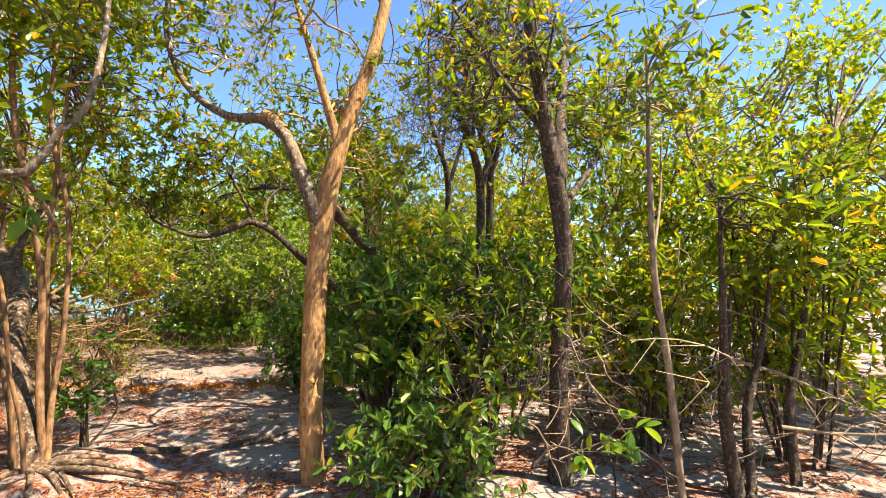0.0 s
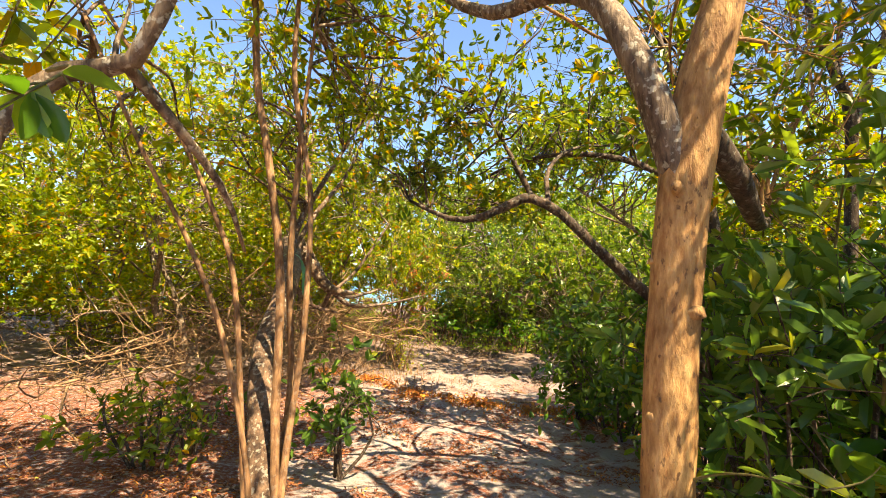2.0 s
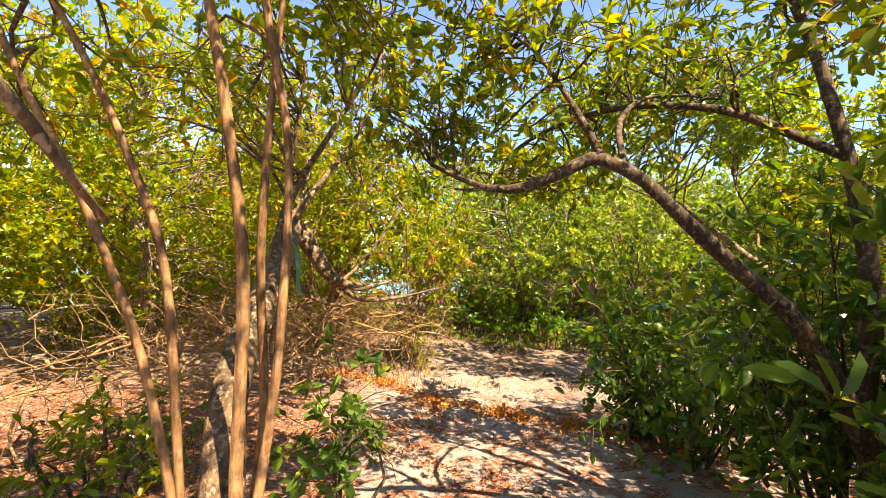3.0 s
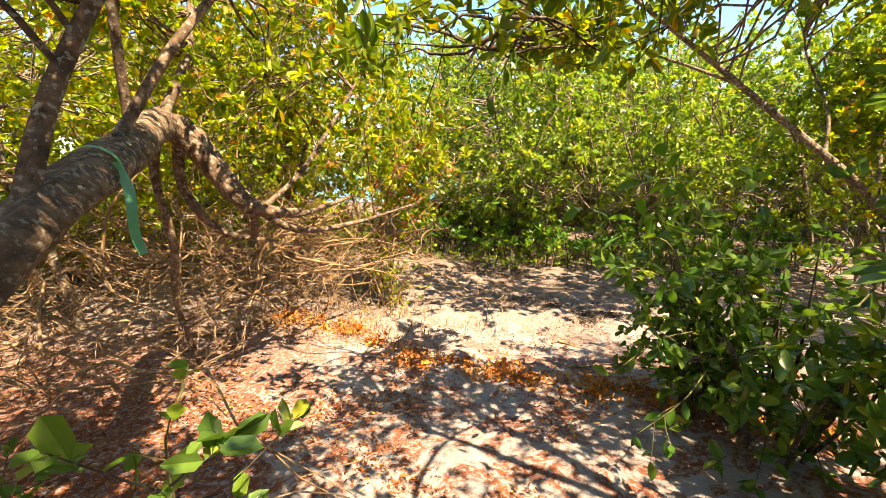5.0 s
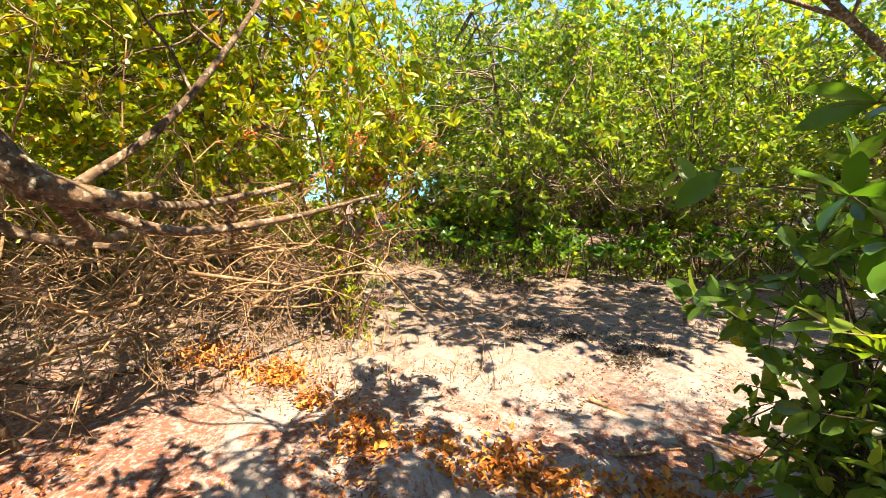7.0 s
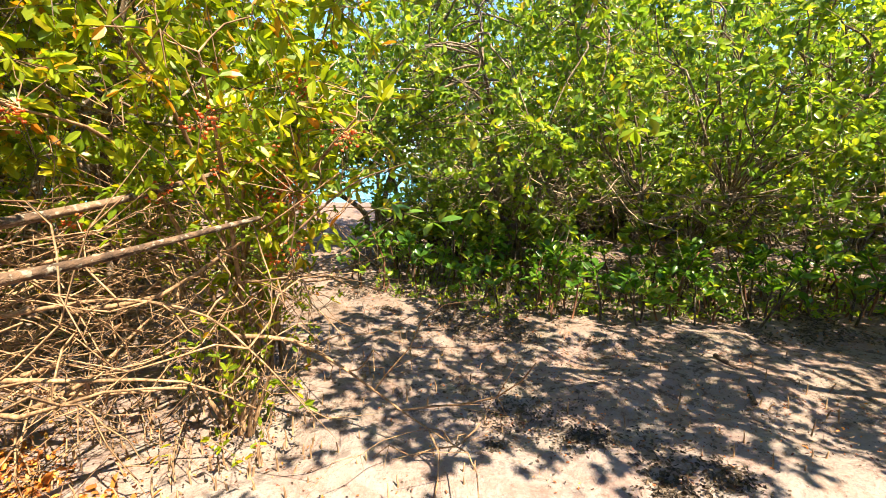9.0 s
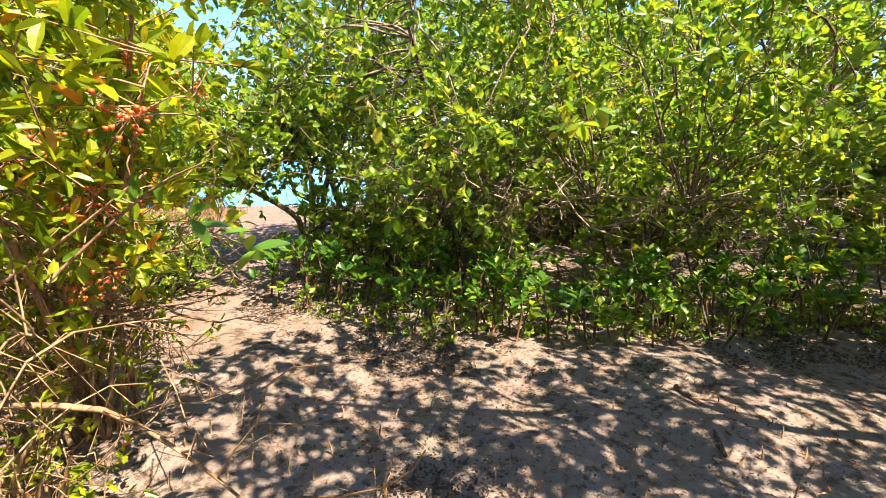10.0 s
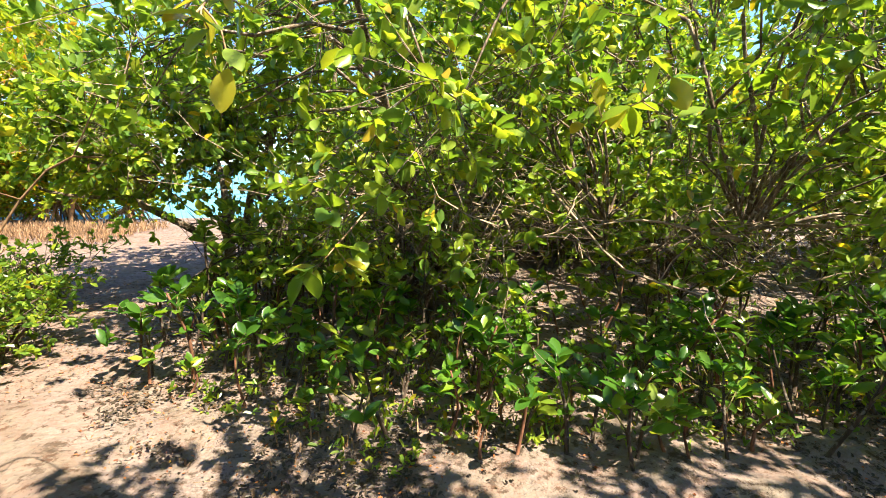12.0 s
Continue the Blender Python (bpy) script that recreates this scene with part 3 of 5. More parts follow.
# dark tree on the other hand, close to the start
tree("dark_tree",
     [[(2.53, -8.9, 0.2, 0.075), (2.53, -8.9, 1.1, 0.068), (2.59, -8.9, 1.92, 0.066), (2.51, -8.9, 2.44, 0.074), (2.43, -8.88, 2.9, 0.06), (2.32, -8.8, 3.9, 0.05), (2.3, -8.7, 5.2, 0.02)],
      [(2.53, -8.9, 2.36, 0.06), (2.72, -8.75, 2.85, 0.056), (3.0, -8.5, 3.35, 0.046), (3.4, -8.2, 4.3, 0.02)],
      [(2.55, -8.88, 2.2, 0.036), (2.9, -8.75, 2.5, 0.03), (3.3, -8.6, 2.8, 0.022), (3.8, -8.4, 3.4, 0.01)],
      [(2.57, -8.85, 1.5, 0.016), (2.9, -8.6, 1.7, 0.012), (3.3, -8.3, 1.75, 0.006)],
      [(2.45, -8.88, 2.85, 0.03), (2.25, -8.6, 3.3, 0.024), (1.9, -8.4, 3.9, 0.012)]],
     BARK_DARK, "dark-barked tree with a branching crown",
     [((2.7, -8.5, 3.7), (1.5, 1.2, 1.0), 80, 9, 6, 0.07, 0.03, 0.22)], seed=14, leaf=LEAF_OLIVE)

# thin bare-branched trees behind
for k, (x, y, h, s) in enumerate(((2.88, -7.4, 3.0, 1), (3.4, -6.9, 3.3, 2), (3.6, -5.6, 3.4, 5))):
    g = rest(x, y)
    tree("thin_tree",
         [[(x + 0.05, y, g, 0.055), (x, y, 1.4, 0.05), (x + 0.02, y, h - 0.3, 0.048), (x - 0.12, y, h + 0.2, 0.038), (x - 0.28, y + 0.1, h + 0.9, 0.025), (x - 0.35, y, h + 2.0, 0.01)],
          [(x + 0.02, y, h - 0.3, 0.04), (x + 0.2, y, h + 0.25, 0.03), (x + 0.4, y, h + 0.9, 0.02), (x + 0.5, y + 0.1, h + 1.9, 0.01)],
          [(x - 0.1, y, h + 0.15, 0.025), (x + 0.05, y + 0.15, h + 0.8, 0.018), (x + 0.1, y + 0.2, h + 1.8, 0.008)]],
         BARK_DARK, "thin dark tree with mostly bare twigs and a few orange leaves",
         [((x, y, h + 1.2), (1.1, 1.1, 1.1), 62, 13, 1, 0.07, 0.03, 0.3)], seed=20 + s, leaf=LEAF_AUTUMN, sides=8, group="thin trees behind the path")

# slim stems that stand close together beside the start
tree("slim_tree", [[(2.96, -9.58, rest(2.96, -9.58), 0.026), (2.80, -9.6, 1.15, 0.023), (2.67, -9.6, 1.72, 0.021), (2.64, -9.6, 2.31, 0.018), (2.7, -9.55, 3.4, 0.008)],
     [(2.66, -9.6, 1.9, 0.011), (2.9, -9.5, 2.3, 0.009), (3.1, -9.4, 2.9, 0.005)]],
     TWIG_GREY, "slim pale grey stem with a thin leafy top", [((2.75, -9.5, 3.1), (0.6, 0.5, 0.5), 14, 7, 5, 0.08, 0.034, 0.18)], seed=70, leaf=LEAF_OLIVE, sides=8, group="slim stems by the start")
for k, (x, y, h, lean, r) in enumerate(((3.42, -9.7, 2.0, -0.12, 0.05), (3.52, -9.75, 2.2, 0.25, 0.036), (3.95, -9.85, 2.1, 0.2, 0.04), (2.2, -8.5, 1.6, -0.1, 0.026), (1.85, -8.75, 1.3, 0.06, 0.022))):
    tree("slim_tree",
         [[(x, y, rest(x, y), r), (x + lean * 0.3, y + 0.05, 0.8, r * 0.85), (x + lean, y, 1.35, r * 0.6), (x + lean * 1.9, y - 0.05, h + 0.3, 0.009)],
          [(x + lean * 0.5, y + 0.03, 0.9, r * 0.5), (x + lean * 0.5 + 0.22, y + 0.1, 1.4, r * 0.35), (x + lean * 0.4 + 0.4, y + 0.15, 2.0, 0.006)]],
         BARK_DARK, "slim dark stem with a leafy top",
         [((x + lean * 1.3, y, h), (0.6, 0.5, 0.5), 14, 7, 5, 0.09, 0.036, 0.17)], seed=71 + k, leaf=LEAF_OLIVE, sides=8, group="slim stems by the start")

# the tree whose low limb arches over the path
tree("arching_tree",
     [[(2.25, -6.25, 0.2, 0.07), (2.15, -6.2, 0.8, 0.062), (1.83, -6.15, 1.44, 0.047), (1.53, -6.15, 1.72, 0.043), (1.23, -6.15, 1.99, 0.039), (1.0, -6.15, 2.2, 0.037), (0.78, -6.15, 2.31, 0.036), (0.65, -6.15, 2.28, 0.034), (0.40, -6.15, 2.16, 0.028), (0.16, -6.15, 2.14, 0.02), (-0.15, -6.05, 2.28, 0.012)],
      [(0.78, -6.15, 2.31, 0.022), (0.70, -6.1, 2.5, 0.02), (0.55, -6.0, 2.8, 0.014), (0.35, -5.8, 3.2, 0.008)],
      [(0.9, -6.15, 2.27, 0.02), (0.95, -5.9, 2.6, 0.018), (1.3, -5.5, 2.9, 0.012), (1.9, -5.2, 3.0, 0.007)],
      [(2.1, -6.2, 0.9, 0.05), (2.2, -6.1, 1.8, 0.045), (2.1, -5.9, 2.9, 0.035), (1.9, -5.6, 4.0, 0.02)],
      [(2.15, -6.0, 2.4, 0.03), (1.6, -5.7, 2.75, 0.025), (1.0, -5.3, 2.85, 0.02), (0.5, -4.6, 2.75, 0.014), (0.3, -4.1, 2.45, 0.007)]],
     BARK_DARK, "dark tree with a low limb arching over the path",
     [((2.4, -5.0, 3.4), (1.0, 1.0, 0.6), 14, 8, 5, 0.085, 0.036, 0.22), ((0.35, -5.9, 2.7), (1.0, 0.6, 0.45), 34, 8, 6, 0.075, 0.032, 0.18), ((1.3, -5.4, 3.0), (1.2, 0.9, 0.6), 28, 8, 6, 0.075, 0.032, 0.2), ((0.5, -4.4, 2.55), (0.9, 0.6, 0.25), 15, 6, 6, 0.095, 0.04, 0.14), ((0.3, -3.7, 2.6), (1.0, 0.4, 0.25), 20, 6, 6, 0.095, 0.04, 0.14), ((2.0, -5.6, 3.9), (1.3, 1.0, 0.8), 34, 9, 6, 0.065, 0.03, 0.22)],
     seed=15, leaf=LEAF_OLIVE)


# ---- mangroves and thickets ----
def mangrove(x, y, centre, radii, seed, clumps, leaf=None, name="mangrove_tree", label="", length=0.12, width=0.064, tips=9, per=8, bark=None, low=None, spread=0.24, prop=5, trunks=3, simple=False, fine=False):
    """A many-stemmed mangrove: arching prop roots, crooked stems and a dense leafy crown."""
    rng = np.random.default_rng(seed)
    g = rest(x, y)
    t = thing(name, (x, y, g), label, "tree")
    bark = bark or BARK_GREY
    cx, cy, cz = centre
    anchors = []
    for i in range(trunks):
        a = rng.uniform(0, 6.28)
        ex, ey = cx + math.cos(a) * radii[0] * 0.55, cy + math.sin(a) * radii[1] * 0.55
        ez = cz + rng.uniform(-0.2, 0.6) * radii[2]
        bx, by = x + rng.normal(0, 0.25), y + rng.normal(0, 0.25)
        s = spline([(bx, by, g, 0.055), (bx + (ex - bx) * 0.15 + rng.normal(0, 0.12), by + (ey - by) * 0.15 + rng.normal(0, 0.12), g + 0.3 * (ez - g), 0.048),
                    (bx + (ex - bx) * 0.5 + rng.normal(0, 0.15), by + (ey - by) * 0.5 + rng.normal(0, 0.15), g + 0.62 * (ez - g), 0.036), (ex, ey, ez, 0.014)])
        b = Buf()
        tube(b, s, 8, 0.05, rng)
        part("trunk" if i == 0 else "limb", b, bark, t)
        anchors.append(s[len(s) // 4:])
        for j in range(3):
            k = s[rng.integers(len(s) // 4, len(s) - 2)]
            d = unit(rng, 1, 0.1)[0] * np.array(radii) * 0.75
            e = np.clip(k[:3] + d, np.array(centre) - radii, np.array(centre) + radii)
            if low is not None:
                e[2] = max(e[2], low)
            lim = spline([(*k[:3], k[3] * 0.6), *[(*((k[:3] * (1 - u) + e * u) + rng.normal(0, 0.12, 3)), k[3] * 0.6 * (1 - 0.6 * u)) for u in (0.35, 0.7)], (*e, 0.006)])
            b = Buf()
            tube(b, lim, 6)
            part("limb", b, bark, t)
            anchors.append(lim)
    for i in range(prop):
        a = rng.uniform(0, 6.28)
        r = rng.uniform(0.4, 0.9)
        h = rng.uniform(0.4, 0.9)
        b = Buf()
        tube(b, spline([(x, y, g + h, 0.022), (x + math.cos(a) * r * 0.6, y + math.sin(a) * r * 0.6, g + h * 0.75, 0.018), (x + math.cos(a) * r, y + math.sin(a) * r, g - 0.02, 0.015)], 0.15), 6)
        part("prop_root", b, bark, t)
    wood, crown = Buf(), Buf()
    foliage(rng, np.concatenate(anchors), lumps(rng, centre, radii, clumps, 0.4, low, 0.36), tips, per, length, width, wood, crown, spread, corridor, simple=simple, fine=fine)
    tagged(part("twigwork", wood, bark, t), kind="stuff")
    part("crown", crown, leaf, t, smooth=fine)
    return t


MG = "mangrove with glossy green leaves and tangled grey limbs"
glossy = dict(leaf=LEAF_MANGROVE, label=MG, length=0.085, width=0.052)
mangrove(1.4, 3.1, (1.2, 2.2, 2.35), (2.0, 2.3, 1.75), 31, 130, low=0.9, tips=13, fine=True, **glossy)
mangrove(4.3, 2.7, (4.2, 1.95, 2.45), (2.2, 2.3, 1.8), 32, 130, low=1.15, tips=13, fine=True, **glossy)
mangrove(7.4, 1.6, (7.3, 1.2, 2.4), (2.2, 2.2, 1.8), 33, 110, low=0.5, tips=12, **glossy)
mangrove(-0.2, 4.6, (-0.4, 4.3, 3.1), (1.75, 2.0, 1.8), 34, 130, low=1.7, tips=12, **glossy)
back = dict(leaf=LEAF_MANGROVE, label=MG, length=0.13, width=0.075, tips=12, simple=True)
mangrove(2.6, 5.8, (2.6, 5.6, 2.8), (2.4, 1.8, 2.5), 35, 130, low=0.4, **back)
mangrove(6.4, 5.6, (6.4, 5.4, 2.8), (2.4, 2.0, 2.5), 36, 120, low=0.4, **back)
mangrove(-0.6, 3.5, (-1.3, 3.5, 1.9), (0.95, 1.0, 0.65), 37, 90, low=1.2, tips=11, trunks=2, **glossy)
# made-up tree: crown added above the view to dapple the flat with shade
mangrove(5.4, -2.2, (2.7, -2.2, 3.85), (2.7, 1.3, 0.5), 38, 88, low=3.2, tips=12, trunks=1, prop=2, **glossy)
mangrove(6.2, -0.6, (5.6, -0.9, 2.8), (1.3, 1.0, 1.1), 39, 55, low=1.5, tips=12, trunks=2, prop=3, **glossy)
rear = mangrove(1.6, 5.2, (1.6, 5.2, 1.15), (1.7, 1.0, 1.1), 40, 75, low=0.2, name="mangrove_bush", **back)
for x, y, sc, r in ((3.9, 5.2, 1.0, 160), (6.2, 4.9, 1.05, 20), (8.6, 3.4, 1.2, 200), (5.0, 6.6, 1.2, 100), (2.6, 7.0, 1.2, 45), (10.2, 3.6, 1.4, 75), (8.0, 6.4, 1.3, 10)):
    copy_thing(rear, pose(x, y, rest(x, y), 0, 0, r) @ Matrix.Scale(sc, 4))
TH = "thicket tree with small yellow-green leaves and grey stems"
thick = dict(leaf=LEAF_YELLOW, name="thicket_tree", label=TH, length=0.082, width=0.046, tips=13, per=8, prop=0)
outer = dict(thick, simple=True)
mangrove(-2.3, -0.5, (-2.3, -0.6, 2.6), (1.8, 1.6, 1.5), 41, 170, low=1.15, **thick)
mangrove(-4.4, -2.4, (-4.4, -2.3, 3.0), (2.0, 2.0, 2.4), 42, 210, low=1.0, **outer)
mangrove(-4.4, 1.4, (-4.3, 1.3, 2.4), (2.0, 1.5, 1.9), 43, 190, low=0.45, **outer)
mangrove(-6.9, -4.8, (-6.9, -4.8, 3.2), (2.1, 2.1, 2.6), 44, 170, low=0.9, **outer)
mangrove(-4.4, -7.6, (-4.3, -7.6, 3.3), (1.9, 1.8, 2.1), 45, 210, low=1.3, **outer)
mangrove(-7.2, -0.6, (-7.2, -0.6, 2.6), (2.2, 2.2, 2.2), 46, 170, low=0.5, **outer)
mangrove(5.8, -2.7, (5.8, -2.7, 2.5), (1.8, 1.8, 2.1), 47, 190, low=0.6, **outer)
mangrove(6.1, -6.2, (6.1, -6.2, 2.7), (2.0, 2.1, 2.3), 48, 210, low=1.0, **outer)
mangrove(6.8, -8.7, (6.7, -8.6, 2.8), (1.9, 2.0, 2.3), 49, 190, low=1.0, **outer)
mangrove(-3.4, -10.4, (-3.3, -10.4, 2.7), (1.5, 1.6, 1.6), 50, 120, low=1.0, **outer)

# the far ring that closes the place round
far = mangrove(9.3, -8.0, (9.3, -8.0, 2.5), (2.5, 2.5, 2.5), 51, 95, leaf=LEAF_YELLOW, name="thicket_tree", label=TH, length=0.15, width=0.085, tips=12, per=7, prop=0, simple=True)
for i, (x, y, s, r) in enumerate(((9.3, -3.5, 1.0, 40), (10.5, 1.5, 1.05, 95), (9.5, 6.0, 1.0, 150), (8.0, -12.0, 1.1, 210), (3.5, -14.5, 1.0, 20), (-6.0, -13.5, 1.05, 70), (-9.0, -9.5, 1.35, 130), (-10.5, -5.0, 1.4, 170), (-10.5, -0.5, 1.4, 260), (-8.2, 3.0, 1.15, 330), (-7.4, -7.2, 1.25, 30), (-6.6, -11.0, 1.2, 95), (4.0, 9.2, 1.0, 100), (8.0, 9.5, 1.0, 45), (1.7, 8.3, 1.1, 12), (4.4, 7.9, 1.1, 222), (6.9, 7.8, 1.1, 132), (-6.6, 2.2, 0.62, 80), (-8.6, 0.6, 0.7, 200), (-8.4, -2.4, 0.7, 320), (-9.0, -6.6, 0.7, 10), (-5.6, 3.6, 0.6, 150))):
    copy_thing(far, pose(x, y, rest(x, y), 0, 0, r) @ Matrix.Scale(s, 4))
red = mangrove(-6.8, 10.6, (-7.2, 10.6, 2.2), (2.4, 1.5, 1.9), 52, 150, simple=True, leaf=LEAF_YELLOW, name="red_mangrove", label="red mangrove on arching prop roots by the beach", length=0.17, width=0.08, prop=34, bark=TWIG_BROWN)
for x, y, s, r in ((-5.7, 11.6, 0.7, 20), (-8.2, 9.4, 0.8, 200), (-10.4, 10.5, 1.25, 70), (-9.6, 14.0, 1.6, 150)):
    copy_thing(red, pose(x, y, rest(x, y), 0, 0, r) @ Matrix.Scale(s, 4))


# ---- shrubs ----
def shrub(x, y, h, r, seed, stems, leaf, label, length, width, tips, per, name="shrub", keep=None, wood_mat=None, spread=0.15, base=0.35, fine=False):
    rng = np.random.default_rng(seed)
    g = rest(x, y)
    t = thing(name, (x, y, g), label, "shrub")
    wood, crown, anchors = Buf(), Buf(), []
    for i in range(stems):
        a, q = rng.uniform(0, 6.28), math.sqrt(rng.random()) * r
        e = np.array((x + math.cos(a) * q, y + math.sin(a) * q, g + h * rng.uniform(0.55, 1.0)))
        b0 = np.array((x, y, g)) + np.array((math.cos(a), math.sin(a), 0)) * q * 0.35
        s = spline([(*b0, 0.014), (*(b0 * 0.55 + e * 0.45 + rng.normal(0, 0.06, 3) + np.array((0, 0, 0.1))), 0.011), (*e, 0.004)], 0.15)
        b = Buf()
        tube(b, s, 5)
        part("stem", b, wood_mat or BARK_DARK, t)
        anchors.append(s[int(len(s) * base):])
    anchors = np.concatenate(anchors)
    pick = anchors[rng.integers(0, len(anchors), stems * 6)][:, :3] + rng.normal(0, 0.12, (stems * 6, 3))
    pick = pick[pick[:, 2] > g + 0.12]
    foliage(rng, anchors, pick, tips, per, length, width, wood, crown, spread, keep or corridor, 0.006, fine=fine)
    tagged(part("twigwork", wood, wood_mat or BARK_DARK, t), kind="stuff")
    part("crown", crown, leaf, t, smooth=False)
    return t


DG = "dense shrub with dark glossy oval leaves"
shrub(2.15, -4.4, 1.3, 0.8, 61, 15, LEAF_DARK, DG, 0.105, 0.056, 4, 5, fine=True)
shrub(1.85, -3.95, 0.55, 0.3, 60, 9, LEAF_DARK, "low bush with dark glossy oval leaves", 0.085, 0.046, 4, 5)
shrub(2.2, -6.9, 1.75, 0.7, 62, 10, LEAF_DARK, DG, 0.11, 0.05, 5, 5, base=0.5)
shrub(2.5, -5.7, 2.0, 0.8, 63, 16, LEAF_DARK, DG, 0.11, 0.046, 5, 5)
shrub(1.5, -8.55, 0.6, 0.5, 64, 13, LEAF_DARK, "low shrub with dark leaves beside the trunk", 0.09, 0.036, 4, 6)
shrub(-0.62, -6.1, 0.85, 0.22, 65, 4, LEAF_DARK, "young shrub with dark leathery leaves", 0.085, 0.045, 3, 6, base=0.6)
shrub(2.9, -6.4, 1.7, 0.8, 66, 14, LEAF_DARK, "shrub with narrow dark green leaves", 0.12, 0.042, 5, 5, base=0.45)
shrub(2.6, -7.9, 2.0, 0.8, 67, 15, LEAF_DARK, "shrub with narrow dark green leaves", 0.12, 0.042, 5, 5, base=0.5)
shrub(1.85, -7.6, 1.9, 0.6, 76, 13, LEAF_DARK, "shrub with narrow dark green leaves", 0.12, 0.042, 5, 5, base=0.5)
shrub(3.5, -8.9, 1.9, 0.6, 77, 10, LEAF_OLIVE, "shrub with olive-green leaves", 0.10, 0.042, 4, 5, base=0.55)
shrub(4.5, -9.7, 2.0, 0.6, 78, 10, LEAF_OLIVE, "shrub with olive-green leaves", 0.10, 0.042, 5, 5, base=0.5)
shrub(3.9, -6.9, 2.1, 0.9, 79, 14, LEAF_OLIVE, "shrub with olive-green leaves", 0.10, 0.04, 5, 5, base=0.4)
shrub(4.4, -8.6, 1.7, 0.8, 68, 14, LEAF_OLIVE, "shrub with olive-green leaves", 0.10, 0.04, 5, 5)
shrub(-2.1, -6.0, 0.6, 0.4, 69, 5, LEAF_OLIVE, "low grey-green shrub on the leaf litter", 0.09, 0.04, 2, 4)
shrub(-2.7, -5.2, 0.55, 0.4, 70, 5, LEAF_OLIVE, "low grey-green shrub on the leaf litter", 0.09, 0.04, 2, 4)
shrub(-1.95, -5.7, 0.4, 0.3, 71, 4, LEAF_DARK, "low dark green shrub on the leaf litter", 0.08, 0.035, 2, 4)
shrub(-2.0, 1.9, 0.55, 0.55, 72, 18, LEAF_MANGROVE, "low leafy shrub at the path's edge", 0.06, 0.032, 5, 8, base=0.1)
shrub(-2.6, 2.9, 0.6, 0.5, 73, 14, LEAF_MANGROVE, "low leafy shrub at the path's edge", 0.06, 0.032, 5, 8, base=0.1)
shrub(-0.85, -1.0, 0.75, 0.35, 74, 9, LEAF_YELLOW, "thin shrub with sparse yellow-green leaves", 0.06, 0.024, 2, 4, wood_mat=TWIG_BROWN)
shrub(-0.65, -1.7, 0.5, 0.28, 75, 8, LEAF_YELLOW, "thin shrub with sparse yellow-green leaves", 0.06, 0.024, 2, 4, wood_mat=TWIG_BROWN)


MB = "young mangrove bush with whorled glossy leaves"
for i, (x, y, h) in enumerate(((0.6, 2.9, 1.0), (2.0, 3.3, 1.1), (4.6, 3.2, 1.1))):
    shrub(x, y, h, 0.5, 140 + i, 8, LEAF_MANGROVE, MB, 0.11, 0.05, 3, 6, name="mangrove_bush", base=0.45)
for i, (x, y, h) in enumerate(((-3.2, 0.9, 1.3), (-4.6, 0.2, 1.2), (-6.0, -1.4, 1.3), (-7.4, -3.0, 1.3), (-3.0, 2.0, 1.2), (-7.8, -5.6, 1.3), (-5.6, -0.6, 1.4), (-6.4, 1.0, 1.4))):
    shrub(x, y, h, 0.85, 150 + i, 11, LEAF_YELLOW, "thicket shrub with small yellow-green leaves", 0.085, 0.036, 5, 6, wood_mat=BARK_GREY)


